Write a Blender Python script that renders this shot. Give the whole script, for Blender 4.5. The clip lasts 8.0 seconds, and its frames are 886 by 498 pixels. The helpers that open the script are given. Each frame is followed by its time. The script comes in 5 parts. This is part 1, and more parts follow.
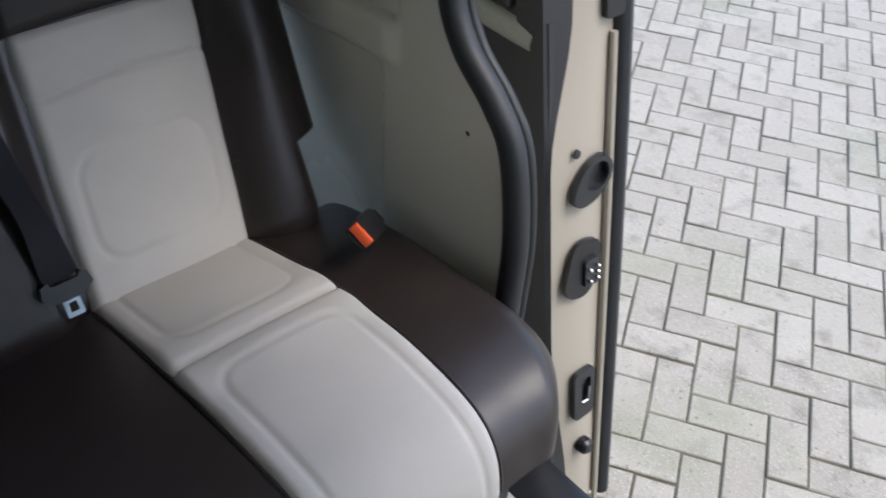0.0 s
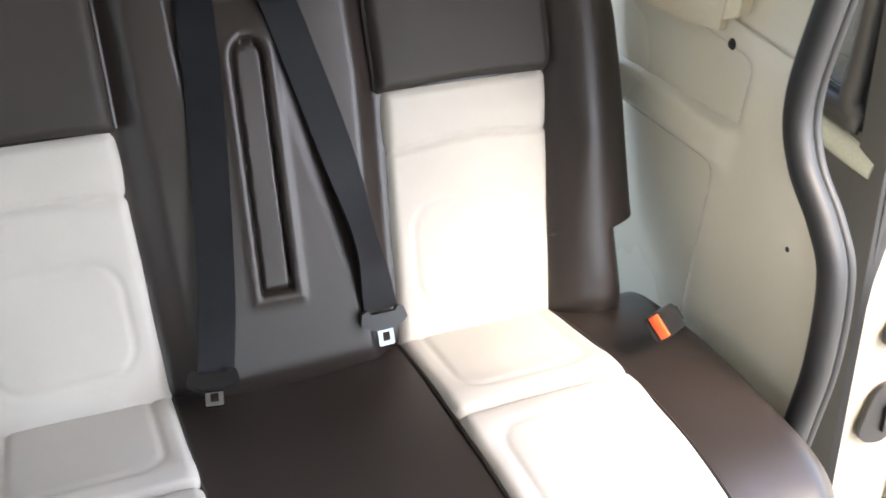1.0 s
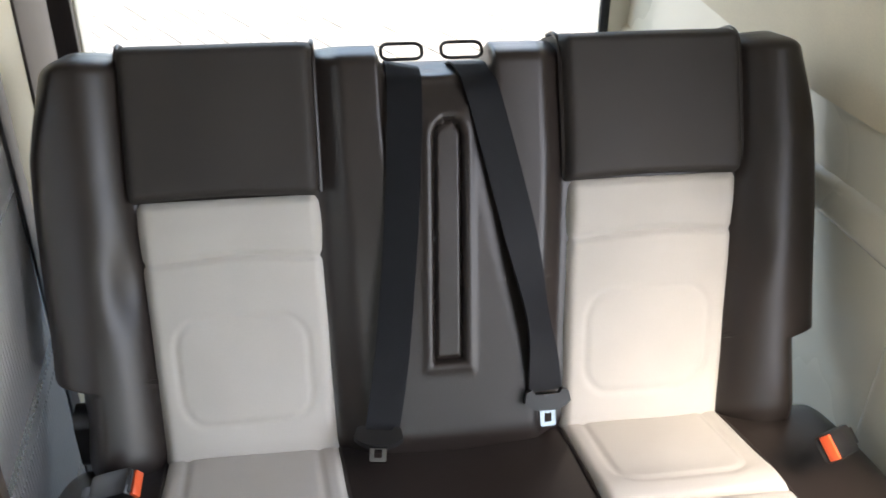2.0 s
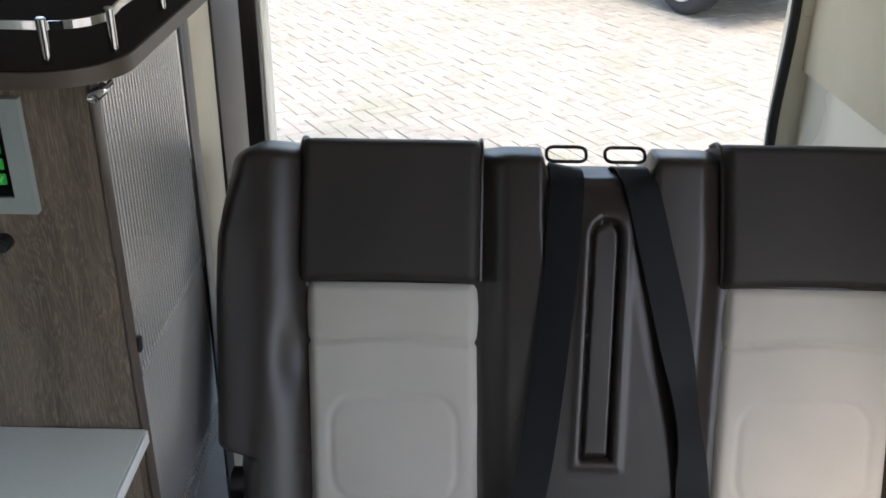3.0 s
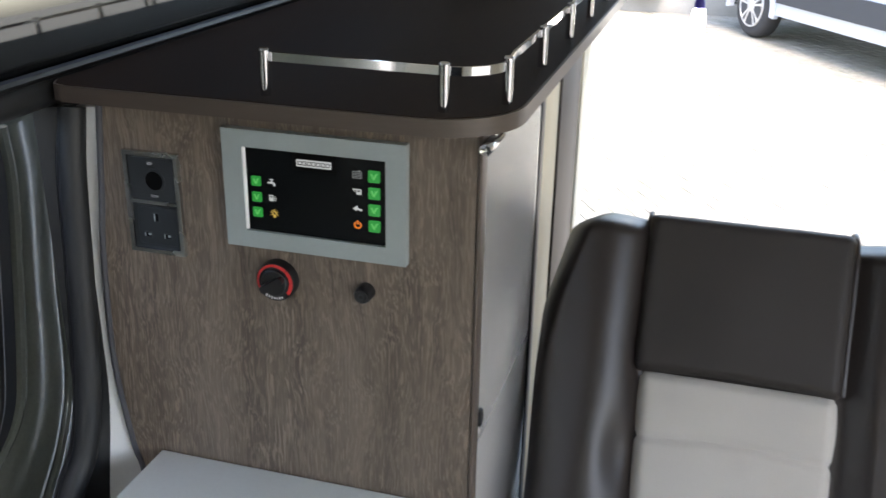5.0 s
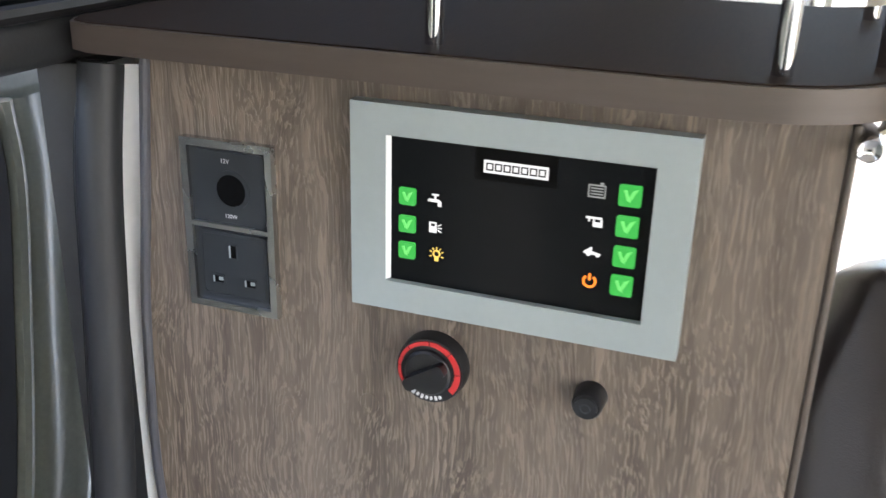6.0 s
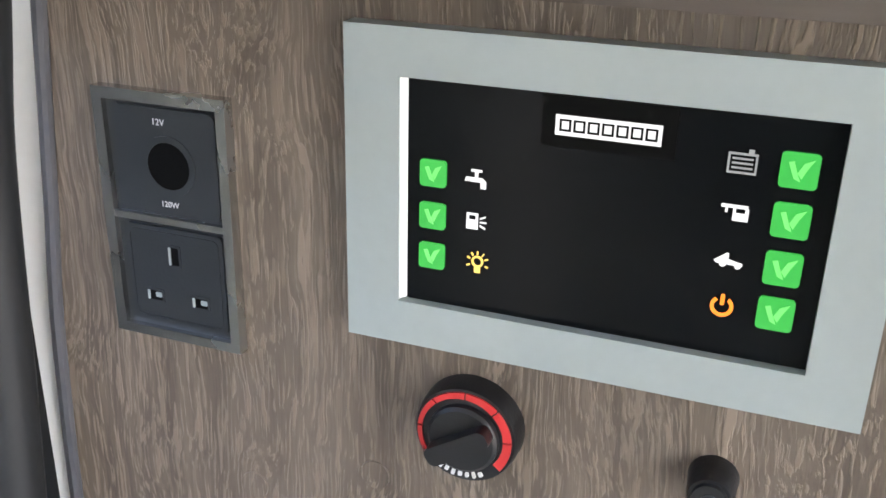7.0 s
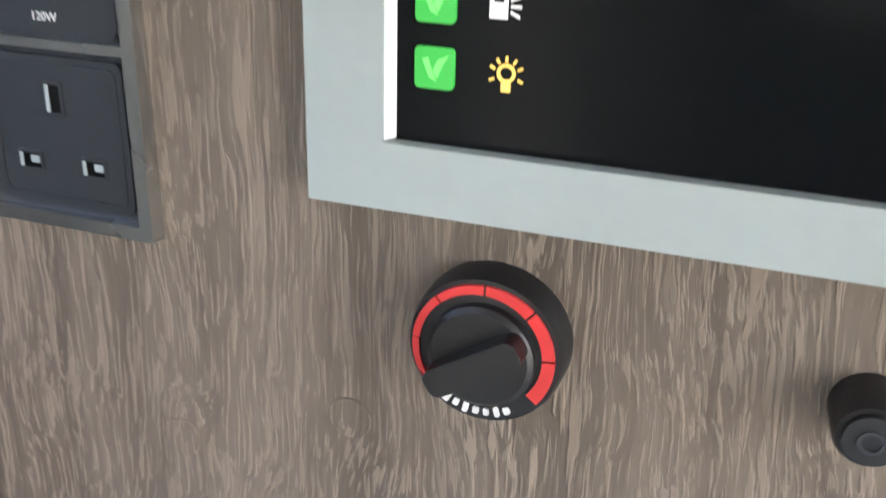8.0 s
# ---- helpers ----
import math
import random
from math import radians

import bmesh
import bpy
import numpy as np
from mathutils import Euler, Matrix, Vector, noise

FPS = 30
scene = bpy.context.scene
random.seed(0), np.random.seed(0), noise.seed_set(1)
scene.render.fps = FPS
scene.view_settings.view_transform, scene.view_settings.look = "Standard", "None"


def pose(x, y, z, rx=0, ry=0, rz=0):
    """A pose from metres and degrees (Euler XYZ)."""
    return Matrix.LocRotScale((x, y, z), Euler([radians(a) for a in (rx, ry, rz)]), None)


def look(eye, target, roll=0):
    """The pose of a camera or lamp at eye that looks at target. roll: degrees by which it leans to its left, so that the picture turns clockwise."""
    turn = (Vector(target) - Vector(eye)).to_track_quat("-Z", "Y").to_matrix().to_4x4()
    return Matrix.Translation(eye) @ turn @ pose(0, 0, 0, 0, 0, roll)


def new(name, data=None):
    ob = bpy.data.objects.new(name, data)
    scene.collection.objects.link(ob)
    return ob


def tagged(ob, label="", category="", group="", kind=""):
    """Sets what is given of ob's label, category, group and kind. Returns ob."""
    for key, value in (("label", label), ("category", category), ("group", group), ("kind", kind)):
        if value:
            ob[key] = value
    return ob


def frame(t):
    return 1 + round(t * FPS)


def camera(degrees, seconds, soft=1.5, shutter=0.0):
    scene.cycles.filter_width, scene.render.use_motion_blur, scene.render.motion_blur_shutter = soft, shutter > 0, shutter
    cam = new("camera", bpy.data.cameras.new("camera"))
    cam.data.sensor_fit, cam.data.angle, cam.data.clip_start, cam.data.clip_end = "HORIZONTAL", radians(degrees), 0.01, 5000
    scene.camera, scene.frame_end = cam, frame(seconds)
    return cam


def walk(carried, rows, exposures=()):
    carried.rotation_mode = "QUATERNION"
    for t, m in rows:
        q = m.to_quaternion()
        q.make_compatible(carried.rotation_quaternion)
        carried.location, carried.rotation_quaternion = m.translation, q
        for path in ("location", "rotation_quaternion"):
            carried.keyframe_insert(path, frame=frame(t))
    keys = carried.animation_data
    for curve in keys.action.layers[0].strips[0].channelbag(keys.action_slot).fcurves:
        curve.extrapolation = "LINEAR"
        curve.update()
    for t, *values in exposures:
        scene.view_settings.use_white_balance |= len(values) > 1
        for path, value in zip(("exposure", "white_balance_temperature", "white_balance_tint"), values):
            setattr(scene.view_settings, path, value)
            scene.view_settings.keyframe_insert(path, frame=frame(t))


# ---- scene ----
cam = camera(49.5, 8.0, 1.5, 0.2)
PATH = [
    (0, (0.058, 0.185, 1.723), (1.115, 1.251, 0.402), 5.1),
    (0.5, (0.036, 0.174, 1.747), (0.86, 1.475, 0.47), 3.5),
    (1, (-0.005, 0.16, 1.746), (0.623, 1.625, 0.538), 3.0),
    (1.5, (0.001, 0.152, 1.774), (0.445, 1.714, 0.605), 2.2),
    (2, (-0.015, 0.143, 1.795), (0.281, 1.774, 0.677), 2.1),
    (2.2, (-0.022, 0.134, 1.799), (0.203, 1.797, 0.71), 1.9),
    (3.3, (-0.032, 0.073, 1.769), (-0.109, 1.885, 0.926), 1.0),
    (3.5, (-0.058, 0.075, 1.78), (-0.178, 1.894, 0.957), 1.3),
    (4, (-0.077, 0.066, 1.795), (-0.338, 1.886, 1.008), 1.3),
    (4.5, (-0.098, 0.073, 1.777), (-0.488, 1.879, 1.012), 1.3),
    (4.8, (-0.148, 0.12, 1.746), (-0.611, 1.912, 0.987), 1.1),
    (5, (-0.186, 0.162, 1.729), (-0.689, 1.941, 0.966), 1.1),
    (5.2, (-0.233, 0.24, 1.7), (-0.804, 2.0, 0.942), 0.9),
    (6.3, (-0.464, 0.586, 1.564), (-1.108, 2.331, 0.830), 1.3),
    (6.5, (-0.478, 0.625, 1.547), (-1.127, 2.361, 0.796), 1.0),
    (7, (-0.5, 0.682, 1.529), (-1.137, 2.415, 0.762), 1.3),
    (7.5, (-0.516, 0.720, 1.509), (-1.147, 2.442, 0.714), 1.2),
    (7.7, (-0.528, 0.741, 1.482), (-1.152, 2.470, 0.696), 1.1),
    (8, (-0.541, 0.778, 1.437), (-1.141, 2.508, 0.650), 1.6),
]
walk(cam, [(t, look(eye, target, roll)) for t, eye, target, roll in PATH], [(0, 1.65, 6100, 10.5), (0.5, 2.6, 6050, 10.5), (1, 3.75, 7050, 11.5), (1.5, 3.65, 7150, 11.5), (2.2, 3.05, 7100, 11.5), (3.3, 2.25, 6750, 11), (4.0, 2.25, 6750, 11), (5.0, 3.05, 6900, 12), (6.5, 4.25, 7000, 15.5), (7.5, 4.25, 7050, 15.5), (8, 4.4, 7100, 15)])


GROUND = -0.20          # the yard
FLOOR = 0.38            # the van's floor
XL, XR = -0.86, 0.84    # inner faces of the van's sides
REAR = 2.42             # the tailgate opening

# ---- sky and sun ----
world = bpy.data.worlds.new("sky")
scene.world = world
world.use_nodes = True
wn = world.node_tree
sky = wn.nodes.new("ShaderNodeTexSky")
sky.sky_type = "NISHITA"
sky.sun_disc = False
sky.sun_elevation, sky.sun_rotation = radians(58), radians(150)
sky.air_density, sky.dust_density, sky.ozone_density = 1.0, 2.5, 1.0
bg = wn.nodes["Background"]
bg.inputs["Strength"].default_value = 0.14
wn.links.new(sky.outputs[0], bg.inputs["Color"])
sun = new("sun", bpy.data.lights.new("sun", "SUN"))
sun.data.energy, sun.data.angle, sun.data.color = 0.5, radians(25), (1.0, 0.95, 0.87)
sun.matrix_world = look((5.0, -8.66, 16.0), (0, 0, 0))

# ---- materials ----


def material(name, base, rough=0.5, metal=0.0, vary=0.1, scale=8.0, bump=0.0, bump_scale=200.0, stretch=(1, 1, 1), second=None, spec=0.5, coat=0.0, obvary=0.0, island=0.0):
    """A surface with broad stains, fine grain and a little relief."""
    m = bpy.data.materials.new(name)
    m.use_nodes = True
    nt = m.node_tree
    b = nt.nodes["Principled BSDF"]
    tc = nt.nodes.new("ShaderNodeTexCoord")
    mp = nt.nodes.new("ShaderNodeMapping")
    mp.inputs["Scale"].default_value = stretch
    nt.links.new(tc.outputs["Object"], mp.inputs["Vector"])
    n1 = nt.nodes.new("ShaderNodeTexNoise")
    n1.inputs["Scale"].default_value, n1.inputs["Detail"].default_value = scale, 5
    nt.links.new(mp.outputs[0], n1.inputs["Vector"])
    n2 = nt.nodes.new("ShaderNodeTexNoise")
    n2.inputs["Scale"].default_value, n2.inputs["Detail"].default_value = bump_scale, 3
    nt.links.new(mp.outputs[0], n2.inputs["Vector"])
    mix = nt.nodes.new("ShaderNodeMix")
    mix.data_type = "RGBA"
    lo = [max(0, c * (1 - vary)) for c in base]
    hi = list(second) if second else [min(1, c * (1 + vary)) for c in base]
    mix.inputs[6].default_value = (*lo, 1)
    mix.inputs[7].default_value = (*hi, 1)
    ramp = nt.nodes.new("ShaderNodeMapRange")
    ramp.inputs[1].default_value, ramp.inputs[2].default_value = 0.3, 0.7
    nt.links.new(n1.outputs[0], ramp.inputs[0])
    nt.links.new(ramp.outputs[0], mix.inputs[0])
    col = mix.outputs[2]
    fine = nt.nodes.new("ShaderNodeMapRange")
    fine.inputs[1].default_value, fine.inputs[2].default_value = 0.25, 0.75
    fine.inputs[3].default_value, fine.inputs[4].default_value = 1 - vary * 0.7, 1 + vary * 0.7
    nt.links.new(n2.outputs[0], fine.inputs[0])
    mul = nt.nodes.new("ShaderNodeVectorMath")
    mul.operation = "SCALE"
    nt.links.new(col, mul.inputs[0])
    nt.links.new(fine.outputs[0], mul.inputs["Scale"])
    col = mul.outputs[0]
    if obvary or island:
        if obvary:
            r = nt.nodes.new("ShaderNodeObjectInfo").outputs["Random"]
            amount = obvary
        else:
            r = nt.nodes.new("ShaderNodeNewGeometry").outputs["Random Per Island"]
            amount = island
        rr = nt.nodes.new("ShaderNodeMapRange")
        rr.inputs[3].default_value, rr.inputs[4].default_value = 1 - amount, 1 + amount
        nt.links.new(r, rr.inputs[0])
        m2 = nt.nodes.new("ShaderNodeVectorMath")
        m2.operation = "SCALE"
        nt.links.new(col, m2.inputs[0])
        nt.links.new(rr.outputs[0], m2.inputs["Scale"])
        col = m2.outputs[0]
    nt.links.new(col, b.inputs["Base Color"])
    rg = nt.nodes.new("ShaderNodeMapRange")
    rg.inputs[3].default_value, rg.inputs[4].default_value = max(0.02, rough * 0.85), min(1, rough * 1.15)
    nt.links.new(n1.outputs[0], rg.inputs[0])
    nt.links.new(rg.outputs[0], b.inputs["Roughness"])
    b.inputs["Metallic"].default_value = metal
    b.inputs["Specular IOR Level"].default_value = spec
    b.inputs["Coat Weight"].default_value = coat
    b.inputs["Coat Roughness"].default_value = 0.08
    if bump:
        bp = nt.nodes.new("ShaderNodeBump")
        bp.inputs["Strength"].default_value, bp.inputs["Distance"].default_value = bump, 0.001
        nt.links.new(n2.outputs[0], bp.inputs["Height"])
        nt.links.new(bp.outputs[0], b.inputs["Normal"])
    return m


def glow(name, colour, strength):
    m = bpy.data.materials.new(name)
    m.use_nodes = True
    b = m.node_tree.nodes["Principled BSDF"]
    b.inputs["Base Color"].default_value = (*[c * 0.6 for c in colour], 1)
    b.inputs["Emission Color"].default_value = (*colour, 1)
    b.inputs["Emission Strength"].default_value = strength
    b.inputs["Roughness"].default_value = 0.25
    return m


def wood_material(name, dark, light, rough):
    """Grey-brown limed oak foil: upright wavering grain in bands, with pale embossed pores."""
    m = bpy.data.materials.new(name)
    m.use_nodes = True
    nt = m.node_tree
    b = nt.nodes["Principled BSDF"]
    tc = nt.nodes.new("ShaderNodeTexCoord")

    def noised(vector, scale, detail, stretch, distort=0.0, colour=False):
        mp = nt.nodes.new("ShaderNodeMapping")
        mp.inputs["Scale"].default_value = stretch
        nt.links.new(vector, mp.inputs["Vector"])
        n = nt.nodes.new("ShaderNodeTexNoise")
        n.inputs["Scale"].default_value, n.inputs["Detail"].default_value, n.inputs["Distortion"].default_value = scale, detail, distort
        nt.links.new(mp.outputs[0], n.inputs["Vector"])
        return n.outputs[1 if colour else 0]

    def maths(kind, a, c, d=None):
        n = nt.nodes.new("ShaderNodeMath")
        n.operation = kind
        for sock, v in zip(n.inputs, (a, c, d)):
            if isinstance(v, (int, float)):
                sock.default_value = v
            elif v is not None:
                nt.links.new(v, sock)
        return n.outputs[0]

    def ranged(v, a, c, lo=0.0, hi=1.0):
        n = nt.nodes.new("ShaderNodeMapRange")
        for k, x in enumerate((a, c, lo, hi)):
            n.inputs[k + 1].default_value = x
        nt.links.new(v, n.inputs[0])
        return n.outputs[0]

    # the grain wavers sideways on its way up
    waver = maths("MULTIPLY", maths("SUBTRACT", noised(tc.outputs["Object"], 11, 2, (1, 1, 0.55)), 0.5), 0.050)
    fine = maths("MULTIPLY_ADD", maths("SUBTRACT", noised(tc.outputs["Object"], 70, 2, (1, 1, 0.5)), 0.5), 0.0035, waver)
    shift = nt.nodes.new("ShaderNodeCombineXYZ")
    nt.links.new(fine, shift.inputs[0])
    nt.links.new(fine, shift.inputs[1])
    bent = nt.nodes.new("ShaderNodeVectorMath")
    nt.links.new(tc.outputs["Object"], bent.inputs[0])
    nt.links.new(shift.outputs[0], bent.inputs[1])
    bent = bent.outputs[0]
    bands = noised(bent, 24, 3, (1, 1, 0.06), 0.3)
    rings = noised(bent, 110, 3, (1, 1, 0.03), 0.2)
    ridges = noised(bent, 400, 2, (1, 1, 0.04), 0.3)
    pores = noised(bent, 640, 3, (1, 1, 0.05), 0.3)
    fleck = noised(bent, 1300, 3, (1, 1, 0.05))
    tone = maths("MULTIPLY_ADD", bands, 0.42, maths("MULTIPLY_ADD", rings, 0.30, maths("MULTIPLY_ADD", pores, 0.16, maths("MULTIPLY", fleck, 0.12))))
    ramp = nt.nodes.new("ShaderNodeValToRGB")
    ramp.color_ramp.elements[0].position, ramp.color_ramp.elements[1].position = 0.38, 0.61
    ramp.color_ramp.elements[0].color, ramp.color_ramp.elements[1].color = (*dark, 1), (*light, 1)
    nt.links.new(tone, ramp.inputs[0])
    broad = noised(tc.outputs["Object"], 17, 2, (1, 1, 0.22))
    big = maths("MULTIPLY", ranged(ridges, 0.55, 0.62), ranged(broad, 0.44, 0.60, 0.12, 0.85))
    small = maths("MULTIPLY", ranged(pores, 0.53, 0.64), ranged(broad, 0.40, 0.62, 0.70, 0.40))
    amount = maths("MAXIMUM", big, small)
    mix = nt.nodes.new("ShaderNodeMix")
    mix.data_type = "RGBA"
    mix.inputs[7].default_value = (*[min(1, c * 1.45) for c in light], 1)
    nt.links.new(amount, mix.inputs[0])
    nt.links.new(ramp.outputs[0], mix.inputs[6])
    nt.links.new(mix.outputs[2], b.inputs["Base Color"])
    nt.links.new(ranged(bands, 0.3, 0.7, rough * 0.9, rough * 1.12), b.inputs["Roughness"])
    bp = nt.nodes.new("ShaderNodeBump")
    bp.inputs["Strength"].default_value, bp.inputs["Distance"].default_value = 0.85, 0.001
    nt.links.new(maths("MULTIPLY_ADD", amount, 0.7, maths("MULTIPLY", rings, 0.5)), bp.inputs["Height"])
    nt.links.new(bp.outputs[0], b.inputs["Normal"])
    return m


def glass_material(name, tint, rough=0.02):
    m = bpy.data.materials.new(name)
    m.use_nodes = True
    b = m.node_tree.nodes["Principled BSDF"]
    b.inputs["Base Color"].default_value = (*tint, 1)
    b.inputs["Transmission Weight"].default_value = 1.0
    b.inputs["Roughness"].default_value = rough
    b.inputs["IOR"].default_value = 1.45
    return m


LEATHER = material("brown_leatherette", (0.0215, 0.0165, 0.0148), 0.34, vary=0.12, scale=5, bump=0.3, bump_scale=650, spec=0.45)
LEATHER_PAD = material("brown_leatherette_pad", (0.027, 0.023, 0.0213), 0.6, vary=0.1, scale=6, bump=0.4, bump_scale=900, spec=0.35)
FABRIC = material("pale_woven_fabric", (0.45, 0.43, 0.395), 0.85, vary=0.05, scale=6, bump=0.5, bump_scale=1100, spec=0.2)
WEBBING = material("black_webbing", (0.0065, 0.0075, 0.010), 0.6, spec=0.2, vary=0.15, scale=20, bump=0.5, bump_scale=900)
BLACK_PLASTIC = material("black_plastic", (0.008, 0.008, 0.009), 0.36, vary=0.15, scale=20, bump=0.15, bump_scale=700)
DARK_TRIM = material("charcoal_trim", (0.015, 0.016, 0.018), 0.38, vary=0.15, scale=9, bump=0.1, bump_scale=500)
# champagne door paint as it looks in shade, the shade put into its colour
SHADED_DOOR_PAINT = material("shaded_champagne_paint", (0.20, 0.21, 0.175), 0.22, vary=0.1, scale=4, coat=0.6)
# near black for the badge field, and for painted shade in socket holes
VOID = material("black_hollow", (0.002, 0.002, 0.002), 0.6, spec=0.1, vary=0.05)
SIDE_GLASS = material("dark_mirror_film_glass", (0.006, 0.007, 0.008), 0.04, vary=0.05, scale=3)
SIDE_GLASS.node_tree.nodes["Principled BSDF"].inputs["IOR"].default_value = 3.0
RUBBER = material("rubber", (0.014, 0.015, 0.0165), 0.55, vary=0.15, scale=12, bump=0.1, bump_scale=300)
GASKET = material("grey_rubber_gasket", (0.075, 0.075, 0.085), 0.4, vary=0.1, scale=12)
ORANGE = material("red_orange_plastic", (0.72, 0.10, 0.03), 0.35, vary=0.05, scale=30)
CHROME = material("chrome", (0.64, 0.64, 0.65), 0.07, 1.0, vary=0.03, scale=30)
STEEL = material("brushed_steel", (0.52, 0.53, 0.53), 0.27, 1.0, vary=0.03, scale=20)
TONGUE_STEEL = material("tongue_steel", (0.30, 0.31, 0.33), 0.16, 1.0, vary=0.03, scale=20)
# body paint, lightened to make up for dim light on the inside walls
PAINT = material("cream_car_paint", (0.80, 0.765, 0.64), 0.27, vary=0.012, scale=0.8, coat=0.4)
# the same body paint, darkened to hold down daylight on the doors
DOOR_PAINT = material("darkened_car_paint", (0.33, 0.295, 0.235), 0.33, vary=0.012, scale=0.8, coat=0.3)
PAINT_WHITE = material("white_primer_paint", (0.86, 0.86, 0.85), 0.35, vary=0.03, scale=4)
LINER = material("beige_lining_board", (0.72, 0.64, 0.48), 0.6, vary=0.06, scale=5, bump=0.2, bump_scale=300)
WOOD = wood_material("limed_oak_foil", (0.090, 0.068, 0.052), (0.192, 0.150, 0.115), 0.5)
COUNTER = material("dark_brown_laminate", (0.021, 0.0125, 0.0085), 0.68, vary=0.2, scale=3, bump=0.1, bump_scale=500, stretch=(1, 0.1, 1), spec=0.1)
COUNTER_EDGE = material("taupe_edge_band", (0.09, 0.069, 0.055), 0.45, vary=0.12, scale=20, stretch=(0.1, 0.1, 1))
BROWN_FRAME = material("dark_brown_frame", (0.030, 0.021, 0.018), 0.45, vary=0.15, scale=8)
SHUTTER = material("satin_silver_shutter", (0.86, 0.86, 0.86), 0.27, 0.9, vary=0.03, scale=2)
WHITE_BOARD = material("pale_grey_laminate", (0.70, 0.73, 0.68), 0.35, vary=0.03, scale=6)
SILVER_PLASTIC = material("silver_plastic", (0.37, 0.42, 0.415), 0.38, 0.15, vary=0.03, scale=20)
SCREEN = material("black_screen", (0.004, 0.005, 0.006), 0.22, vary=0.05, scale=10, spec=0.12)
WHITE_INK = glow("white_icon", (0.70, 0.73, 0.75), 0.06)
GREY_INK = glow("grey_icon", (0.30, 0.32, 0.33), 0.04)
GREEN = glow("green_key", (0.02, 0.32, 0.05), 0.07)
GREEN_TICK = glow("pale_green_tick", (0.10, 0.50, 0.12), 0.08)
AMBER = glow("amber_icon", (1.0, 0.25, 0.03), 0.075)
YELLOW = glow("yellow_icon", (0.95, 0.66, 0.15), 0.05)
INK = material("pale_print", (0.72, 0.72, 0.72), 0.5, vary=0.02)
RED = material("red_print", (0.62, 0.035, 0.035), 0.4, vary=0.04)
BULB = glow("lit_bulb", (1.0, 0.98, 0.95), 5.0)
BLUE_CAP = material("blue_cap", (0.05, 0.04, 0.35), 0.3, vary=0.1)
TINTED = glass_material("tinted_glass", (0.05, 0.055, 0.055))
CLEAR = glass_material("clear_glass", (0.85, 0.9, 0.88))
CARPET = material("dark_floor_vinyl", (0.28, 0.28, 0.265), 0.6, vary=0.2, scale=20, bump=0.3, bump_scale=400)
HEADLINER = material("grey_headliner", (0.66, 0.65, 0.63), 0.9, vary=0.05, scale=10, bump=0.3, bump_scale=600)
def paver_material(name, island):
    """Weathered concrete block: speckled grit, pits, stains and mossy edges."""
    m = bpy.data.materials.new(name)
    m.use_nodes = True
    nt = m.node_tree
    p = nt.nodes["Principled BSDF"]
    geo = nt.nodes.new("ShaderNodeNewGeometry")
    sizes = (2.2, 11.0, 75.0, 260.0)
    n = []
    for sc in sizes:
        t = nt.nodes.new("ShaderNodeTexNoise")
        t.inputs["Scale"].default_value, t.inputs["Detail"].default_value = sc, 4
        nt.links.new(geo.outputs["Position"], t.inputs["Vector"])
        n.append(t.outputs[0])
    rnd = geo.outputs["Random Per Island"] if island else nt.nodes.new("ShaderNodeObjectInfo").outputs["Random"]

    def mixed(fac, lo, hi, a, c):
        r = nt.nodes.new("ShaderNodeMapRange")
        r.inputs[1].default_value, r.inputs[2].default_value = lo, hi
        nt.links.new(fac, r.inputs[0])
        x = nt.nodes.new("ShaderNodeMix")
        x.data_type = "RGBA"
        nt.links.new(r.outputs[0], x.inputs[0])
        for sock, v in ((x.inputs[6], a), (x.inputs[7], c)):
            if isinstance(v, tuple):
                sock.default_value = (*v, 1)
            else:
                nt.links.new(v, sock)
        return x.outputs[2]

    col = mixed(rnd, 0.0, 1.0, (0.305, 0.275, 0.22), (0.365, 0.334, 0.272))
    col = mixed(n[1], 0.54, 0.74, col, (0.22, 0.20, 0.155))
    col = mixed(n[0], 0.55, 0.75, col, (0.25, 0.245, 0.17))
    col = mixed(n[3], 0.56, 0.70, col, (0.47, 0.455, 0.42))
    col = mixed(n[2], 0.62, 0.74, col, (0.16, 0.15, 0.12))
    nt.links.new(col, p.inputs["Base Color"])
    p.inputs["Roughness"].default_value = 0.82
    add = nt.nodes.new("ShaderNodeMath")
    nt.links.new(n[2], add.inputs[0])
    nt.links.new(n[3], add.inputs[1])
    bp = nt.nodes.new("ShaderNodeBump")
    bp.inputs["Strength"].default_value, bp.inputs["Distance"].default_value = 0.7, 0.003
    nt.links.new(add.outputs[0], bp.inputs["Height"])
    nt.links.new(bp.outputs[0], p.inputs["Normal"])
    return m


BRICK = paver_material("pale_concrete_paver", False)
BRICK_FAR = paver_material("pale_concrete_paving", True)
SAND = material("mossy_joint_sand", (0.075, 0.068, 0.042), 0.95, vary=0.45, scale=6, bump=0.6, bump_scale=150, second=(0.17, 0.155, 0.11))
SILVER_PAINT = material("silver_car_paint", (0.50, 0.53, 0.58), 0.3, 0.2, vary=0.03, scale=2, coat=0.5)
TYRE = material("tyre_rubber", (0.03, 0.03, 0.032), 0.75, vary=0.15, scale=15, bump=0.3, bump_scale=150)
ALLOY = material("alloy_wheel", (0.62, 0.63, 0.65), 0.3, 0.7, vary=0.04, scale=10)
GREY_PLASTIC = material("grey_bumper_plastic", (0.033, 0.036, 0.042), 0.55, vary=0.1, scale=8, bump=0.2, bump_scale=300)
CONCRETE = material("weathered_concrete", (0.30, 0.29, 0.27), 0.9, vary=0.15, scale=3, bump=0.4, bump_scale=80)
